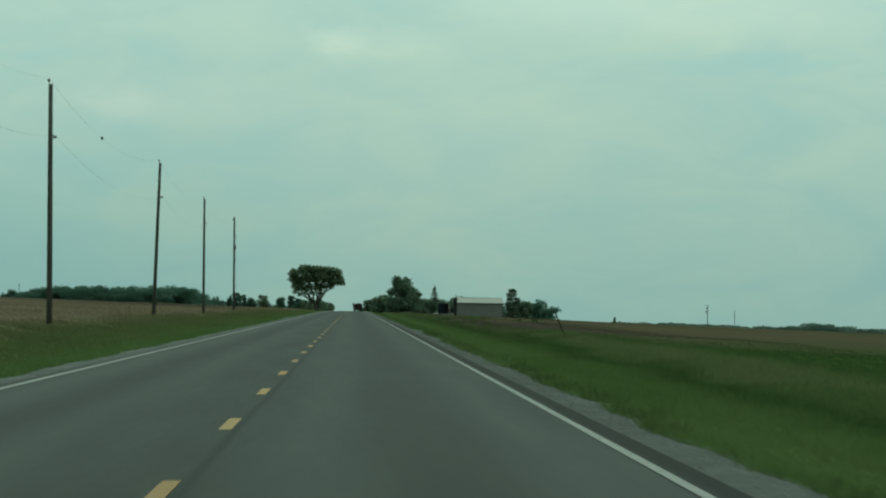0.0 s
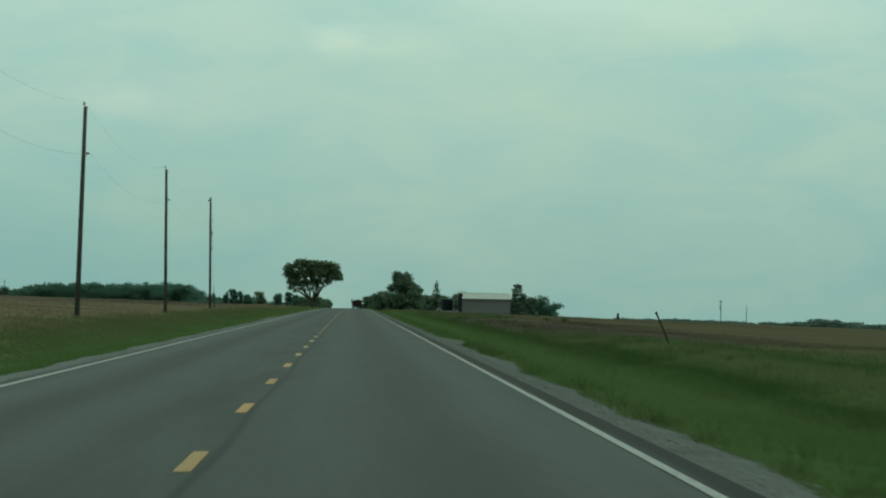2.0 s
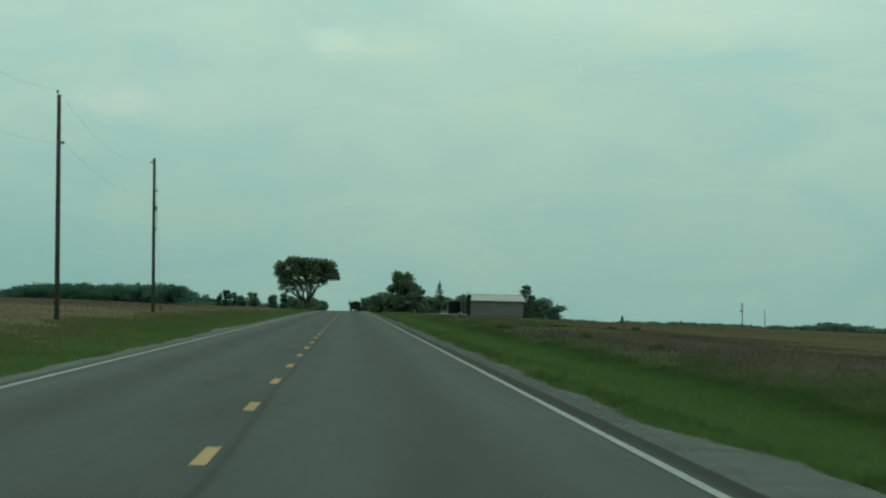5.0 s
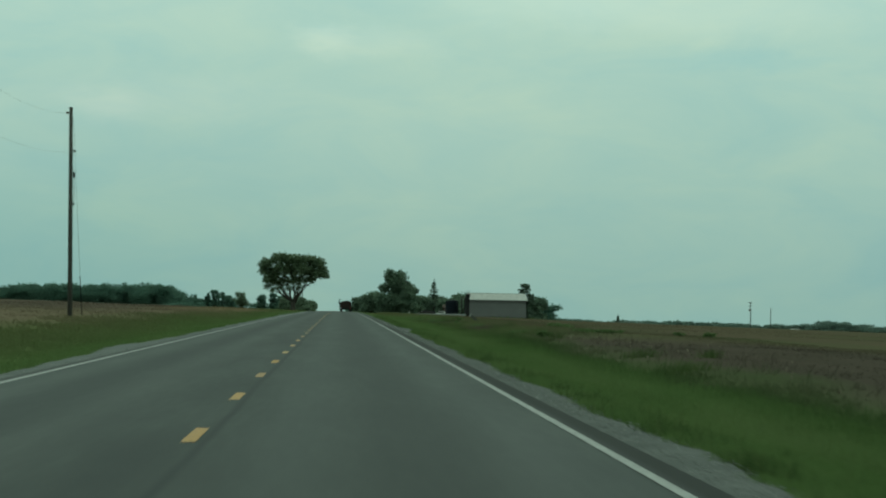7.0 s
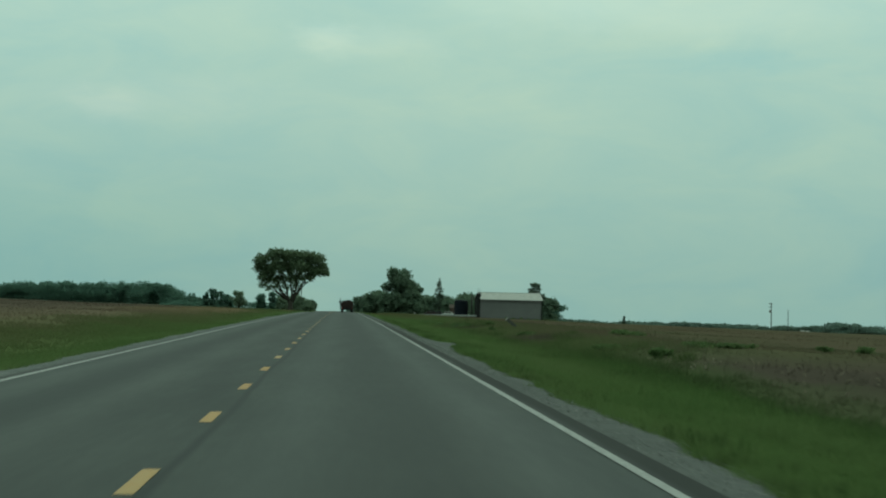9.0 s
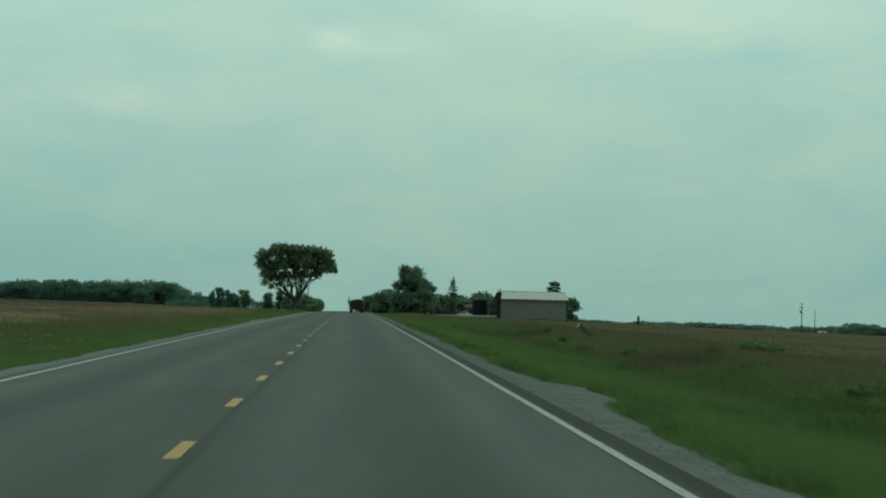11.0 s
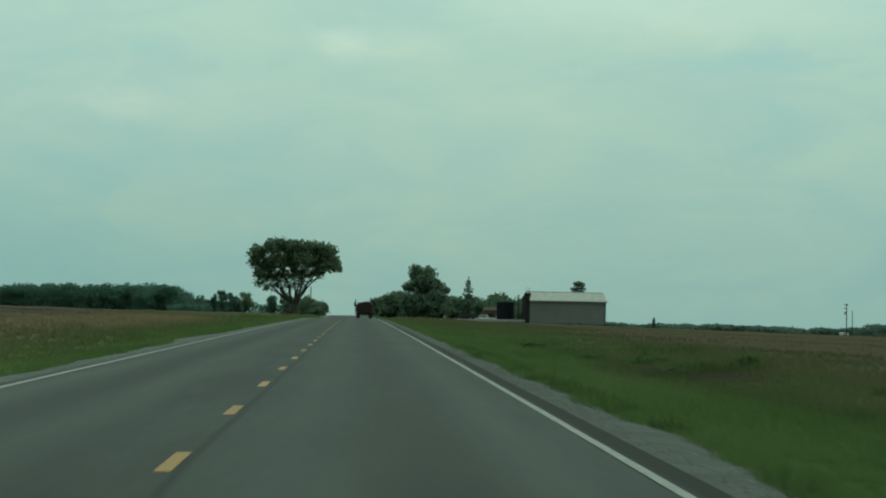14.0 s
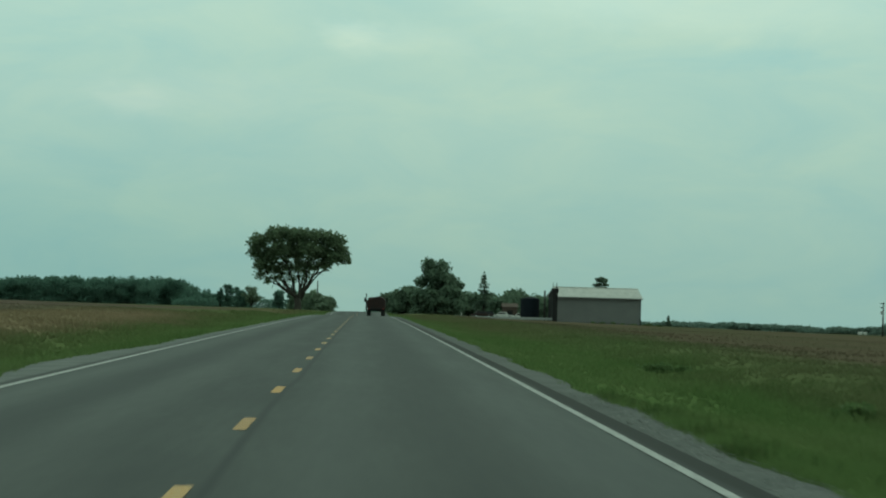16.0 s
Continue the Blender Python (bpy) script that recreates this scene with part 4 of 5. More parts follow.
# ---- power line ----
def utility_pole(x, y, height, lean, label, group="roadside power line poles", guyed=False):
    root = thing("utility_pole", Matrix.Translation((x, y, gz(x, y))) @ pose(0, 0, 0, 0, lean, 0), label, "utility pole", group)
    bm = bmesh.new()
    tube(bm, [(0, 0, -0.6), (0, 0, height * 0.35), (0, 0, height * 0.7), (0, 0, height)], [0.122, 0.112, 0.10, 0.086], 14)
    part("shaft", bm, OLD_WOOD, root)
    bm = bmesh.new()
    if guyed:
        tube(bm, [(-0.12, -0.02, height - 0.32), (-0.16, -0.2, height - 0.3)], [0.02, 0.02], 6)
    else:
        tube(bm, [(-0.05, 0, height - 0.25), (-0.07, 0, height + 0.12)], [0.02, 0.014], 6)
    part("pin", bm, STEEL, root, "steel insulator pin")
    bm = bmesh.new()
    for k, r in enumerate((0.055, 0.07, 0.05)):
        at = (-0.15, -0.22 - 0.06 * k, height - 0.3) if guyed else (-0.07, 0, height + 0.10 + 0.05 * k)
        disc(bm, at, "y" if guyed else "z", r, 0.04, 12, 0.01)
    part("insulator", bm, PORCELAIN, root, "brown porcelain insulator")
    bm = bmesh.new()
    block(bm, 0.11, 0.2, -0.03, 0.03, height - 2.25, height - 2.1, 0.01)
    part("bracket", bm, STEEL, root, "small steel bracket")
    bm = bmesh.new()
    disc(bm, (0.22, 0, height - 2.17), "z", 0.045, 0.09, 10, 0.012)
    part("spool", bm, PORCELAIN, root)
    if guyed:
        bm = bmesh.new()
        tube(bm, [(0.13, 0.05, height - 3.0), (0.16, 0.1, height - 3.35), (0.17, 0.1, height - 4.6), (0.15, 0.05, height - 4.75)], [0.014, 0.014, 0.014, 0.014], 6)
        part("guy_fitting", bm, STEEL, root)
        bm = bmesh.new()
        block(bm, 0.11, 0.21, 0.04, 0.12, height - 3.5, height - 3.2, 0.02)
        part("clamp", bm, BLACK, root)
        bm = bmesh.new()
        block(bm, 0.1, 0.18, 0.02, 0.1, height - 4.85, height - 4.7, 0.02)
        part("clamp", bm, BLACK, root)
        bm = bmesh.new()
        tube(bm, [(0.12, 0.1, height - 0.6), (0.18, 5.0, 0.2)], [0.0065, 0.0065], 6)
        part("guy_wire", bm, WIRE, root)
        bm = bmesh.new()
        tube(bm, [(0.166, 4.06, 2.1), (0.183, 5.0, 0.15)], [0.022, 0.025], 8)
        part("guy_guard", bm, BLACK, root)
    return root, height


POLES = [(-11.3, 58, 9.9, 0.2), (-11.24, 133, 9.9, -0.65), (-11.55, 207.3, 9.8, 1.5), (-12.1, 287.9, 10.2, -0.4), (-12.0, 358.0, 10.4, -0.5)]
tips = []
for i, (x, y, h, lean) in enumerate(POLES):
    utility_pole(x, y, h, lean, "tall weathered wooden utility pole held by a guy wire" if i == 4 else "tall weathered wooden utility pole in the verge", guyed=i == 4)
    dx = math.sin(radians(lean)) * h
    g = gz(x, y)
    tips.append(((x + dx - 0.07, y, g + h + (0.24 if i < 4 else -0.3)), (x + dx * 0.78 + 0.26, y, g + h - 2.17)))


def wire(a, b, sag, label):
    pts = [Vector(a).lerp(Vector(b), t) - Vector((0, 0, sag * 4 * t * (1 - t))) for t in np.linspace(0, 1, 25)]
    bm = bmesh.new()
    tube(bm, pts, [0.0031] * len(pts), 5)
    me = bpy.data.meshes.new("power_wire")
    bm.to_mesh(me)
    bm.free()
    me.materials.append(WIRE)
    return tagged(new("power_wire", me), label, "wire", "roadside power line wires"), pts


for (a, b), (c, d) in zip(tips, tips[1:]):
    _, top = wire(a, c, 1.1, "thin sagging overhead power wire")
    wire(b, d, 0.95, "thin sagging neutral wire below the top wire")
    if abs(a[1] - 133) < 1:
        mid = min(top, key=lambda p: abs(p.y - 161.0))
        bm = bmesh.new()
        bmesh.ops.create_uvsphere(bm, u_segments=14, v_segments=9, radius=0.085, matrix=Matrix.Translation(mid) @ Matrix.Diagonal((0.8, 1.2, 1, 1)))
        me = bpy.data.meshes.new("wire_marker")
        bm.to_mesh(me)
        bm.free()
        me.materials.append(BLACK)
        tagged(new("wire_marker", me), "small dark marker ball clipped on the wire", "wire marker")


def far_pole(x, y, height, arms, label):
    root = thing("utility_pole", Matrix.Translation((x, y, gz(x, y))), label, "utility pole", "far power poles")
    bm = bmesh.new()
    tube(bm, [(0, 0, -0.5), (0, 0, height)], [0.2, 0.15], 10)
    part("shaft", bm, OLD_WOOD, root)
    for z, w in arms:
        bm = bmesh.new()
        block(bm, -w, w * 0.35, -0.08, 0.08, height - z - 0.1, height - z + 0.12, 0.02)
        part("crossarm", bm, OLD_WOOD, root)
    if arms:
        bm = bmesh.new()
        disc(bm, (-0.45, 0, height - 3.1), "z", 0.34, 1.0, 14, 0.06)
        part("transformer", bm, STEEL, root, "grey transformer can")


far_pole(158.5, 1430, 10.6, [(0.35, 1.0), (1.6, 0.9)], "far wooden utility pole with crossarms and a transformer")
far_pole(205.0, 1720, 11.0, [], "far plain wooden utility pole")
far_pole(-153.6, 1500, 11.0, [], "far slender wooden pole beyond the field")
far_pole(-11.9, 1330, 8.2, [], "slender wooden pole among the bushes")


# ---- leaning posts in the verge ----
def leaning_post(name, x, y, length, lean, lean_y, size, mat, label, square):
    root = thing(name, Matrix.Translation((x, y, gz(x, y))) @ pose(0, 0, 0, lean_y, lean, 0), label, "post")
    bm = bmesh.new()
    if square:
        block(bm, -size / 2, size / 2, -size / 2, size / 2, -0.3, length, 0.015)
        part("shaft", bm, mat, root)
        bm = bmesh.new()
        block(bm, -size / 2 - 0.012, size / 2 + 0.012, -size / 2 - 0.012, size / 2 + 0.012, length, length + 0.045, 0.014)
        part("cap", bm, PALE, root, "pale worn top")
    else:
        tube(bm, [(0, 0, -0.3), (0.01, 0, length * 0.5), (0, 0, length * 0.9), (0, 0, length)], [size * 0.45, size * 0.42, size * 0.5, size * 0.46], 9)
        part("shaft", bm, mat, root)
        bm = bmesh.new()
        disc(bm, (0, 0, length + 0.01), "z", size * 0.6, 0.05, 10, 0.01)
        part("cap", bm, BLACK, root)
    return root


leaning_post("fence_post", 12.42, 170.4, 1.32, -23, 0, 0.072, BLACK, "thin dark leaning post in the weeds", False)
leaning_post("marker_post", 12.66, 459.6, 1.0, -50, 0, 0.2, OLD_WOOD, "short dark wooden post with a pale top, leaning far over", True)


# ---- weedy shrubs at the field's edge ----
def shrub(x, y, r, h, seed, label="low dark green weedy bush at the field edge"):
    rng = np.random.RandomState(seed)
    root = thing("shrub", Matrix.Translation((x, y, gz(x, y) - 0.03)), label, "shrub", "weedy bushes")
    clusters = [(rng.normal(0, r * 0.4), rng.normal(0, r * 0.4), h * rng.uniform(0.25, 0.7), r * 0.4, r * 0.4, h * 0.25, 1.0) for _ in range(9)]
    bm = bmesh.new()
    for c in clusters:
        limb(bm, rng, (c[0] * 0.2, c[1] * 0.2, -0.05), c[:3], 0.016, 0.006, 0.06, 4, 5)
    part("stems", bm, BARK, root)
    v, f = leaf_cloud(rng, clusters, int(260 + 300 * r), 0.06 + 0.025 * r)
    fast_mesh("leaves", v, f, WEED_LEAF, root)
    return root


for i, (x, y, r, h) in enumerate([(11.2, 353.5, 0.45, 0.4), (17.6, 439, 1.2, 0.5), (14.6, 374, 0.8, 0.3), (15.9, 375, 0.8, 0.28), (21.1, 386, 0.4, 0.3), (23.3, 388, 0.7, 0.34), (10.7, 370, 0.6, 0.28),
                                  (9.9, 481.5, 0.6, 0.5), (10.1, 492, 0.6, 0.4), (8.9, 503, 0.6, 0.34), (8.9, 536, 0.7, 0.36), (12.1, 485.5, 0.5, 0.42), (12.2, 181, 1.0, 0.34), (13.4, 187, 0.9, 0.3), (10.6, 415, 0.7, 0.34), (10.4, 446.5, 0.4, 0.42)]):
    shrub(x, y, r, h, 400 + i)
for i, (x, y, r, h) in enumerate([(39.0, 988.4, 0.5, 0.4), (40.6, 988.6, 0.6, 0.35), (42.4, 988.7, 0.6, 0.5), (44.0, 988.8, 0.5, 0.4), (45.8, 988.9, 0.6, 0.45), (48.3, 989.6, 0.9, 0.6), (50.2, 990.0, 0.7, 0.5)]):
    shrub(x, y, r, h, 430 + i, "dark rank weeds along the foot of the barn")


# ---- litter on the shoulder and in the ditch ----
def tyre_scrap(x, y):
    root = thing("tyre_scrap", Matrix.Translation((x, y, road_z(y) - 0.075)) @ pose(0, 0, 0, 0, 0, -12), "torn black strip of tyre tread on the gravel", "tyre scrap")
    bm = bmesh.new()
    n, rows_ = 9, []
    for i in range(n):
        s = i / (n - 1)
        px, pz = -0.19 + 0.36 * s, 0.014 + 0.018 * math.sin(s * 2.2) ** 2
        rows_.append([bm.verts.new((px, -0.06 + 0.02 * math.sin(9 * s), pz)), bm.verts.new((px + 0.01, 0.07 + 0.015 * math.sin(13 * s), pz + 0.008)),
                      bm.verts.new((px + 0.01, 0.07, pz - 0.02)), bm.verts.new((px, -0.06, pz - 0.02))])
    for a, c in zip(rows_, rows_[1:]):
        for k in range(4):
            bm.faces.new((a[k], a[(k + 1) % 4], c[(k + 1) % 4], c[k]))
    bm.faces.new(rows_[0])
    bm.faces.new(list(reversed(rows_[-1])))
    part("tread", bm, RUBBER, root)
    bm = bmesh.new()
    tube(bm, [(0.15, 0.0, 0.015), (0.2, 0.02, 0.025), (0.26, 0.0, 0.015)], [0.012, 0.018, 0.01], 6)
    part("frayed_end", bm, PALE, root, "pale frayed cords")
    return root


def fallen_branch(x, y, length, turn):
    root = thing("fallen_branch", Matrix.Translation((x, y, gz(x, y) + 0.1)) @ pose(0, 0, 0, 0, 0, turn), "thin weathered fallen branch lying in the ditch grass", "branch")
    rng = np.random.RandomState(77)
    bm = bmesh.new()
    limb(bm, rng, (-length / 2, 0, -0.08), (length / 2, 0, 0.16), 0.045, 0.024, 0.05, 6, 8)
    part("stem", bm, OLD_WOOD, root)
    for s in (-0.1, 0.25):
        bm = bmesh.new()
        limb(bm, rng, (length * s, 0, 0.07), (length * s + 0.2, 0.1, 0.14), 0.014, 0.006, 0.05, 4, 6)
        part("twig", bm, OLD_WOOD, root)
    return root


tyre_scrap(4.62, 414.6)
fallen_branch(9.15, 480.5, 0.85, 5)


# ---- farm ----

def barn():
    """A long metal-clad barn: its eaves side towards the road, a dark gable end, a pale ribbed roof."""
    L, W, EAVE, RIDGE = 14.4, 9.5, 4.75, 6.2
    x0, y0 = 32.7, 990.0
    base = gz(x0 + 7, y0)
    root = thing("barn", Matrix.Translation((x0, y0, base - 0.35)) @ pose(0, 0, 0, 0, 0.35, 3.4), "long grey metal-clad barn with a pale roof", "barn")
    bm = bmesh.new()
    block(bm, 0, L, 0.08, 0.2, -0.6, EAVE)
    front = part("front_wall", bm, SIDING, root)
    bm = bmesh.new()
    block(bm, 0, L, W - 0.2, W - 0.08, -0.6, EAVE)
    part("back_wall", bm, SIDING, root)
    for x, mat, name in ((0.0, DARK_BOARD, "dark boarded gable end"), (L - 0.14, SIDING, "")):
        bm = bmesh.new()
        outline = [(0.08, -0.6), (W - 0.08, -0.6), (W - 0.08, EAVE), (W / 2, RIDGE - 0.06), (0.08, EAVE)]
        a = [bm.verts.new((x, p, q)) for p, q in outline]
        b = [bm.verts.new((x + 0.14, p, q)) for p, q in outline]
        bm.faces.new(a)
        bm.faces.new(list(reversed(b)))
        for k in range(5):
            bm.faces.new((a[k], a[(k + 1) % 5], b[(k + 1) % 5], b[k]))
        part("gable_wall", bm, mat, root, name)
    for side in (0, 1):
        bm = bmesh.new()
        ye, yr = (-0.35, W / 2) if side == 0 else (W + 0.35, W / 2)
        ze = EAVE - 0.12
        q = [(-0.35, ye, ze), (L + 0.3, ye, ze), (L + 0.25, yr, RIDGE), (0.25, yr, RIDGE)]
        a = [bm.verts.new(p) for p in q]
        b = [bm.verts.new((p[0], p[1], p[2] + 0.08)) for p in q]
        bm.faces.new(a)
        bm.faces.new(b)
        for k in range(4):
            bm.faces.new((a[k], a[(k + 1) % 4], b[(k + 1) % 4], b[k]))
        roof = part("roof_slope", bm, ROOF, root, "pale grey ribbed roof sheets")
        for k in range(24):
            t = (k + 0.5) / 24
            bm = bmesh.new()
            xe, xr = -0.35 + t * (L + 0.65), 0.25 + t * (L - 0.15)
            tube(bm, [(xe, ye, ze + 0.09), (xr, yr, RIDGE + 0.09)], [0.025, 0.025], 4)
            part("roof_rib", bm, ROOF, roof)
    bm = bmesh.new()
    tube(bm, [(0.2, W / 2, RIDGE + 0.1), (L + 0.12, W / 2, RIDGE + 0.1)], [0.11, 0.11], 8)
    part("ridge_cap", bm, ROOF, root)
    rib = bmesh.new()
    block(rib, -0.014, 0.014, -0.018, 0.02, -0.55, EAVE - 0.2)
    rib_ob = part("siding_rib", rib, SIDING, front)
    rib_ob.location = (0.3, 0.08, 0)
    for k in range(1, 46):
        c = rib_ob.copy()
        scene.collection.objects.link(c)
        c.location = (0.3 + 0.307 * k, 0.08, 0)
    bm = bmesh.new()
    block(bm, -0.38, L + 0.32, -0.43, -0.35, EAVE - 0.26, EAVE - 0.06, 0.02)
    part("eave_trim", bm, SIDING, root)
    bm = bmesh.new()
    block(bm, L - 0.02, L + 0.1, 0.0, 0.14, -0.55, EAVE, 0.02)
    part("corner_trim", bm, DARK_BOARD, root)
    bm = bmesh.new()
    tube(bm, [(0.2, W / 2, RIDGE + 0.1), (0.2, W / 2, RIDGE + 0.95)], [0.05, 0.02], 6)
    part("finial", bm, BLACK, root, "short dark lightning rod")
    return root


barn()


def silo(x, y, r, h, mat, label):
    root = thing("silo", Matrix.Translation((x, y, gz(x, y) - 0.25)), label, "silo")
    bm = bmesh.new()
    disc(bm, (0, 0, h / 2), "z", r, h, 28)
    body = part("body", bm, mat, root)
    for k in range(5):
        bm = bmesh.new()
        ring = [(math.cos(a) * (r + 0.015), math.sin(a) * (r + 0.015), h * (k + 0.5) / 5) for a in np.linspace(0, 2 * math.pi, 29)]
        tube(bm, ring, [0.03] * len(ring), 5, False)
        part("hoop", bm, mat, body)
    bm = bmesh.new()
    bmesh.ops.create_cone(bm, cap_ends=True, segments=28, radius1=r + 0.08, radius2=0.3, depth=0.28, matrix=Matrix.Translation((0, 0, h + 0.14)))
    part("roof", bm, mat, root, "low conical roof")
    return root


silo(29.1, 1000, 1.62, 3.9, NAVY, "squat dark blue steel silo by the barn")
far_pole(31.35, 996, 5.1, [], "pale slender pole between the silo and the barn")


def feed_bin(x, y, w, h):
    """A narrow dark upright bin with a flared top and a rod, close by the barn's end."""
    root = thing("feed_bin", Matrix.Translation((x, y, gz(x, y) - 0.25)), "narrow tall black feed bin against the barn end", "feed bin")
    bm = bmesh.new()
    block(bm, -w / 2, w / 2, -w / 2, w / 2, 0, h * 0.86, 0.05)
    part("body", bm, DARK_BOARD, root)
    bm = bmesh.new()
    block(bm, -w / 2 - 0.12, w / 2 + 0.14, -w / 2 - 0.1, w / 2 + 0.1, h * 0.86, h, 0.06)
    part("hood", bm, DARK_BOARD, root)
    bm = bmesh.new()
    tube(bm, [(w * 0.3, 0, h), (w * 0.3, 0, h + 0.9)], [0.07, 0.04], 6)
    part("rod", bm, BLACK, root)
    return root


feed_bin(32.45, 985, 0.8, 5.75)


def shed(x, y, w, d, h, rise, mat, label):
    root = thing("shed", Matrix.Translation((x, y, gz(x, y) - 0.2)), label, "shed")
    bm = bmesh.new()
    block(bm, -w / 2, w / 2, 0, d, -0.2, h)
    part("walls", bm, mat, root)
    bm = bmesh.new()
    block(bm, -w * 0.18, w * 0.18, -0.05, 0.02, -0.1, h * 0.75, 0.01)
    part("door", bm, DARK_BOARD, root)
    bm = bmesh.new()
    a = [bm.verts.new(p) for p in ((-w / 2 - 0.2, -0.25, h), (w / 2 + 0.2, -0.25, h), (w / 2 + 0.2, d + 0.25, h), (-w / 2 - 0.2, d + 0.25, h), (-w / 2 - 0.2, d / 2, h + rise), (w / 2 + 0.2, d / 2, h + rise))]
    for q in ((0, 1, 5, 4), (2, 3, 4, 5), (0, 4, 3), (1, 2, 5), (0, 3, 2, 1)):
        bm.faces.new([a[k] for k in q])
    part("roof", bm, BROWN, root)
    return root


shed(36.5, 1240, 3.6, 5, 3.2, 0.9, BROWN, "small brown wooden shed near the silo")


def farm_drive():
    """A raised limestone drive from the road to the barn, with sloping sides."""
    v, f = [], []
    n = 30
    for i in range(n + 1):
        s = i / n
        x, y = 14.0 + 18.2 * s, 1004.0 - 16.0 * s ** 1.4
        wob = 0.12 * math.sin(9 * s) + 0.07 * math.sin(23 * s)
        g = max(gz(x, y), road_z(y) - 0.45)
        v += [(x, y - 3.1 + wob, g - 0.25), (x, y - 2.3 + wob, g + 0.10), (x, y, g + 0.14), (x, y + 2.3, g + 0.10), (x, y + 3.1, g - 0.25)]
        if i:
            for k in range(4):
                f.append((5 * i - 5 + k, 5 * i + k, 5 * i + k + 1, 5 * i - 4 + k))
    return tagged(mesh_object("farm_drive", v, f, PALE_GRAVEL, smooth=True), "pale limestone drive into the farmyard", "driveway", kind="structure")


farm_drive()


def car(x, y, turn, paint, label, long=4.6, wide=1.8, high=1.45):
    """A parked car with body, cabin, windows, wheels and lamps."""
    root = thing("parked_car", Matrix.Translation((x, y, gz(x, y))) @ pose(0, 0, 0, 0, 0, turn), label, "car", "vehicles parked in the farmyard")
    bm = bmesh.new()
    block(bm, -long / 2, long / 2, -wide / 2, wide / 2, 0.3, 0.82, 0.12)
    part("body", bm, paint, root)
    bm = bmesh.new()
    lo, hi = [(-long * 0.34, 0.8), (long * 0.22, 0.8)], [(-long * 0.24, high), (long * 0.1, high)]
    vs = [bm.verts.new(p) for p in ((lo[0][0], -wide * 0.46, 0.8), (lo[1][0], -wide * 0.46, 0.8), (lo[1][0], wide * 0.46, 0.8), (lo[0][0], wide * 0.46, 0.8),
                                    (hi[0][0], -wide * 0.38, high), (hi[1][0], -wide * 0.38, high), (hi[1][0], wide * 0.38, high), (hi[0][0], wide * 0.38, high))]
    for q in ((3, 2, 1, 0), (4, 5, 6, 7), (0, 1, 5, 4), (1, 2, 6, 5), (2, 3, 7, 6), (3, 0, 4, 7)):
        bm.faces.new([vs[k] for k in q])
    part("cabin", bm, paint, root)
    for s in (-1, 1):
        bm = bmesh.new()
        block(bm, -long * 0.26, long * 0.12, s * wide * 0.43 - 0.02, s * wide * 0.43 + 0.02, 0.9, high - 0.14, 0.02)
        part("side_window", bm, GLASS, root)
    for wx in (-long * 0.31, long * 0.31):
        for s in (-1, 1):
            bm = bmesh.new()
            disc(bm, (wx, s * (wide / 2 - 0.08), 0.32), "y", 0.32, 0.2, 18, 0.04)
            tyre = part("wheel", bm, RUBBER, root)
            bm = bmesh.new()
            disc(bm, (wx, s * (wide / 2 + 0.02), 0.32), "y", 0.19, 0.03, 14)
            part("rim", bm, STEEL, tyre)
    for s in (-1, 1):
        bm = bmesh.new()
        block(bm, -long / 2 - 0.015, -long / 2 + 0.03, s * wide * 0.36 - 0.14, s * wide * 0.36 + 0.14, 0.58, 0.72, 0.01)
        part("tail_lamp", bm, LAMP_RED, root)
    return root


car(27.5, 1180, 4, RED, "dull red car parked in the farmyard")
car(32.6, 1185, -6, PALE, "pale silver car parked in the farmyard")
car(30.0, 1200, 8, BLACK, "black car parked in the farmyard")
car(37.0, 1190, 0, PALE, "white car parked near the sheds")


def bollard(x, y):
    root = thing("driveway_marker", Matrix.Translation((x, y, gz(x, y))), "short white driveway marker post", "post")
    bm = bmesh.new()
    tube(bm, [(0, 0, -0.2), (0, 0, 0.75)], [0.12, 0.11], 10)
    part("shaft", bm, PALE, root)


bollard(21.3, 1130)


def far_house(x, y, w, h, label):
    root = thing("farmhouse", Matrix.Translation((x, y, gz(x, y))), label, "house", "far farm buildings")
    bm = bmesh.new()
    block(bm, -w / 2, w / 2, 0, w * 0.7, -0.5, h)
    part("wall", bm, PALE, root)
    bm = bmesh.new()
    a = [bm.verts.new(p) for p in ((-w / 2 - 0.3, -0.4, h), (w / 2 + 0.3, -0.4, h), (w / 2 + 0.3, w * 0.7 + 0.4, h), (-w / 2 - 0.3, w * 0.7 + 0.4, h), (-w / 2 - 0.3, w * 0.35, h * 1.5), (w / 2 + 0.3, w * 0.35, h * 1.5))]
    for q in ((0, 1, 5, 4), (2, 3, 4, 5), (0, 4, 3), (1, 2, 5), (0, 3, 2, 1)):
        bm.faces.new([a[k] for k in q])
    part("roof", bm, ROOF, root)


far_house(424, 3200, 3.4, 1.7, "small white building far across the field")
far_house(433, 3230, 2.6, 1.6, "small white building far across the field")


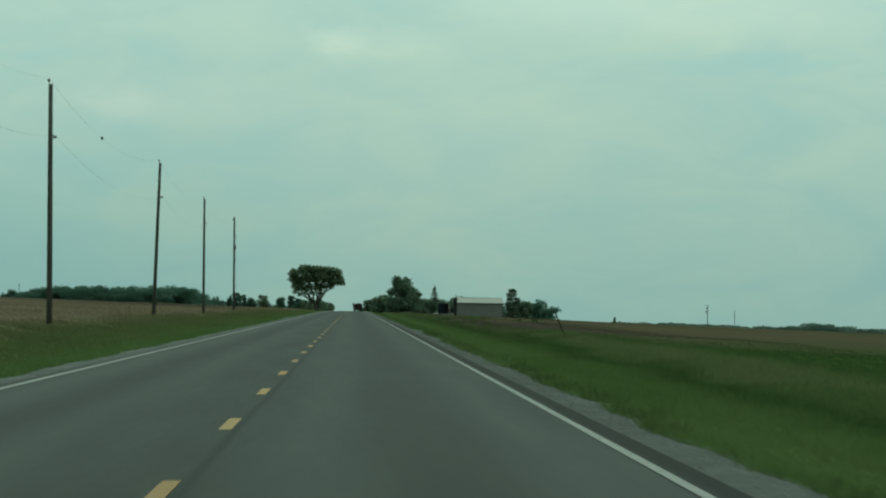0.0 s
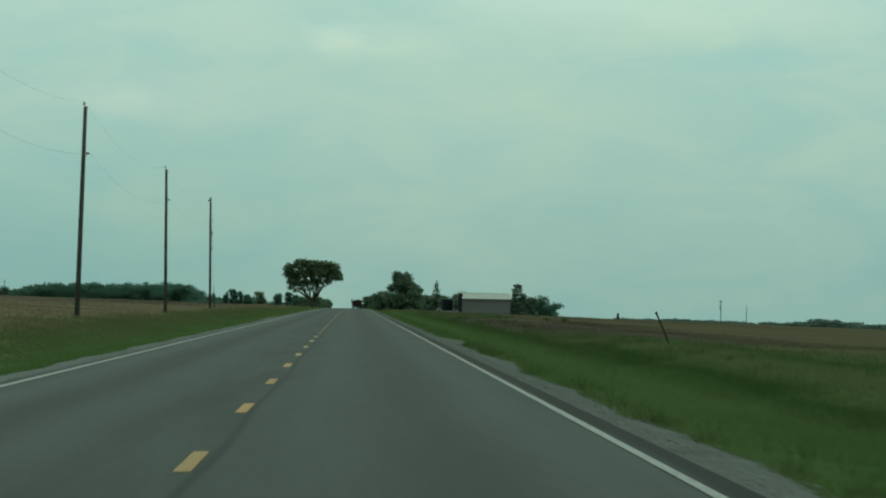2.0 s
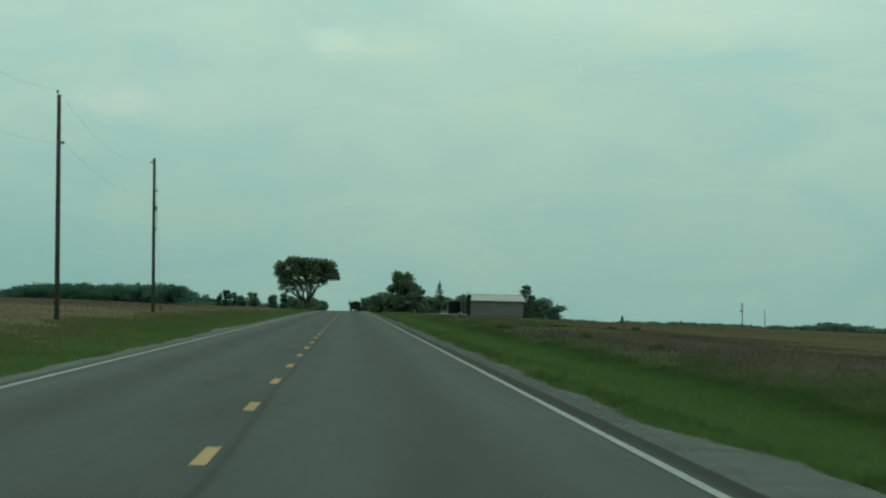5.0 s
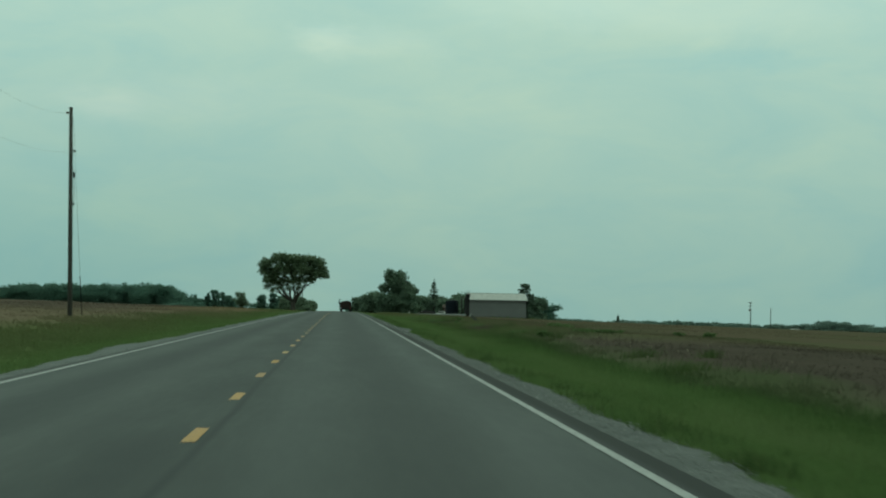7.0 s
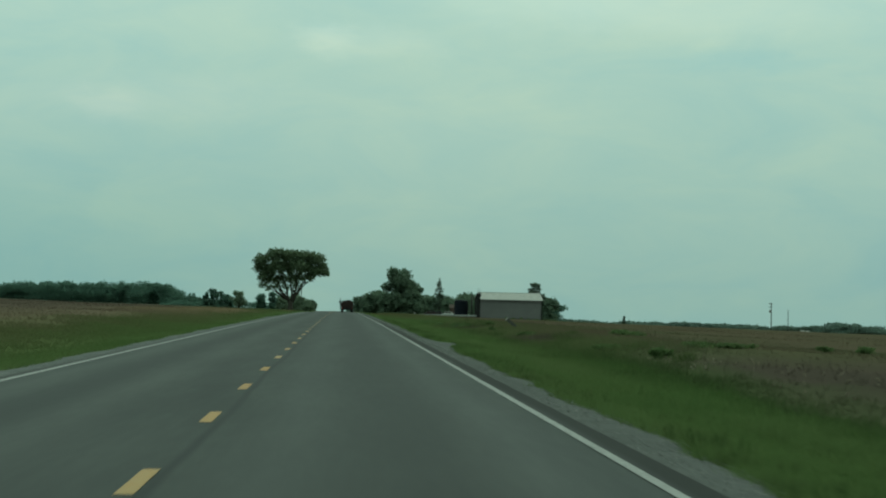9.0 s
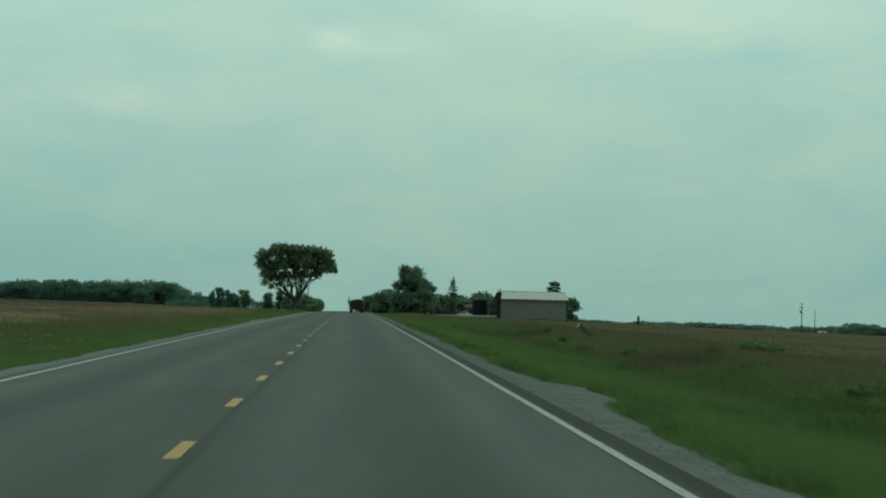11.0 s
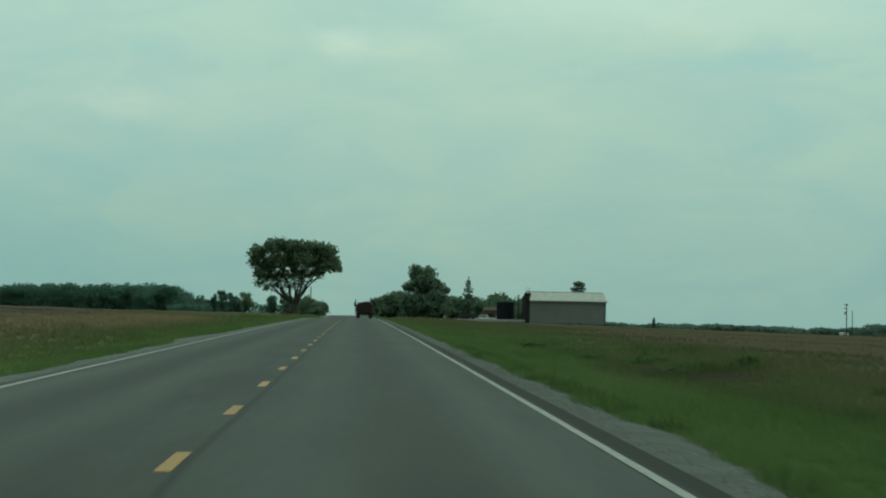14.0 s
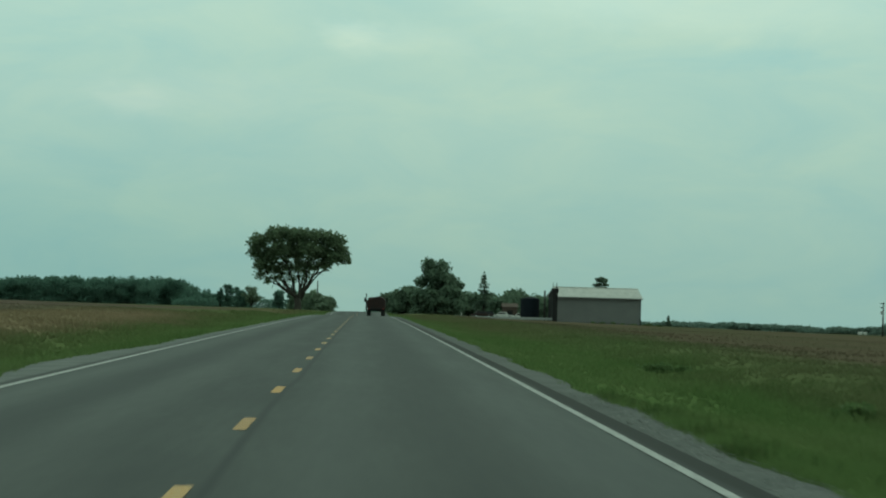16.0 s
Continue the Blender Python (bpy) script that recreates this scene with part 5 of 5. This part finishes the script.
# ---- the loaded truck ahead on the road ----
def farm_truck(x, y):
    """A dark farm truck seen from behind: chassis, rounded tarped load, twin wheels, cab with mirrors and a stack."""
    root = thing("farm_truck", Matrix.Translation((x, y, road_z(y) - 0.03)), "dark red farm truck with a rounded tarped load", "truck")
    bm = bmesh.new()
    block(bm, -1.0, 1.05, 0.0, 4.6, 0.95, 1.15, 0.03)
    part("bed", bm, BLACK, root)
    bm = bmesh.new()
    arc = [(-1.1, 1.15), (-1.12, 1.98), (-0.92, 2.28), (-0.3, 2.42), (0.35, 2.56), (0.92, 2.38), (1.15, 2.05), (1.14, 1.15)]
    rows_ = []
    for yy, k in ((0.05, 0.94), (0.25, 1.0), (2.4, 1.03), (4.4, 0.98), (4.55, 0.93)):
        rows_.append([bm.verts.new((px * k, yy, 1.15 + (pz - 1.15) * k + 0.02 * math.sin(px * 3 + yy))) for px, pz in arc])
    for a, b in zip(rows_, rows_[1:]):
        for k in range(len(arc) - 1):
            bm.faces.new((a[k], a[k + 1], b[k + 1], b[k]))
    bm.faces.new(rows_[0])
    bm.faces.new(list(reversed(rows_[-1])))
    part("load", bm, RED, root, "dull red tarped load")
    bm = bmesh.new()
    block(bm, -0.98, 0.98, 4.8, 6.4, 0.8, 2.45, 0.12)
    cab = part("cab", bm, BLACK, root)
    bm = bmesh.new()
    block(bm, -0.75, 0.75, 4.77, 4.82, 1.6, 2.2, 0.02)
    part("rear_window", bm, GLASS, cab)
    bm = bmesh.new()
    block(bm, -0.9, 0.9, 6.4, 7.8, 0.75, 1.5, 0.15)
    part("bonnet", bm, BLACK, root)
    for s in (-1, 1):
        bm = bmesh.new()
        tube(bm, [(s * 0.98, 6.0, 2.0), (s * 1.34, 5.95, 2.1)], [0.025, 0.025], 6)
        block(bm, s * 1.36 - 0.09, s * 1.36 + 0.09, 5.9, 5.98, 1.85, 2.4, 0.02)
        part("mirror", bm, BLACK, root)
        for yy, w in ((0.9, 0.5), (6.9, 0.28)):
            bm = bmesh.new()
            disc(bm, (s * (1.12 - w / 2), yy, 0.5), "x", 0.5, w, 22, 0.05)
            tyre = part("wheel", bm, RUBBER, root)
            bm = bmesh.new()
            disc(bm, (s * 1.13, yy, 0.5), "x", 0.26, 0.03, 16)
            part("rim", bm, STEEL, tyre)
        bm = bmesh.new()
        block(bm, s * 0.9 - 0.1, s * 0.9 + 0.1, -0.04, 0.01, 0.98, 1.1, 0.01)
        part("tail_lamp", bm, LAMP_RED, root)
    bm = bmesh.new()
    tube(bm, [(-1.2, 4.7, 0.8), (-1.2, 4.7, 2.75), (-1.22, 4.6, 2.85)], [0.07, 0.07, 0.07], 10)
    part("exhaust_stack", bm, BLACK, root, "upright exhaust stack")
    for s in (-1, 1):
        bm = bmesh.new()
        block(bm, s * 0.86 - 0.24, s * 0.86 + 0.24, 0.28, 0.3, 0.3, 0.92)
        part("mud_flap", bm, RUBBER, root)
    return root


farm_truck(2.45, 845)


# ---- centre line dashes of the road ----
def dash_mesh():
    rng = np.random.RandomState(9)
    v, f = [], []
    n = 9
    for i in range(n):
        y = -1.55 + 3.1 * i / (n - 1)
        w = 0.062 + 0.006 * rng.rand()
        v += [(-w, y, 0), (w, y, 0)]
        if i:
            f.append((2 * i - 2, 2 * i - 1, 2 * i + 1, 2 * i))
    me = bpy.data.meshes.new("lane_dash")
    me.from_pydata(v, [], f)
    me.materials.append(YELLOW_LINE)
    return me


DASH = dash_mesh()
for k in range(-3, 110):
    y = 32.95 + 12.192 * k
    ob = new("lane_dash", DASH)
    ob.parent = road
    ob.location = (0.0, y, road_z(y) + 0.006)
    slope = (road_z(y + 1) - road_z(y - 1)) / 2
    ob.rotation_euler = (math.atan(slope), 0, 0)
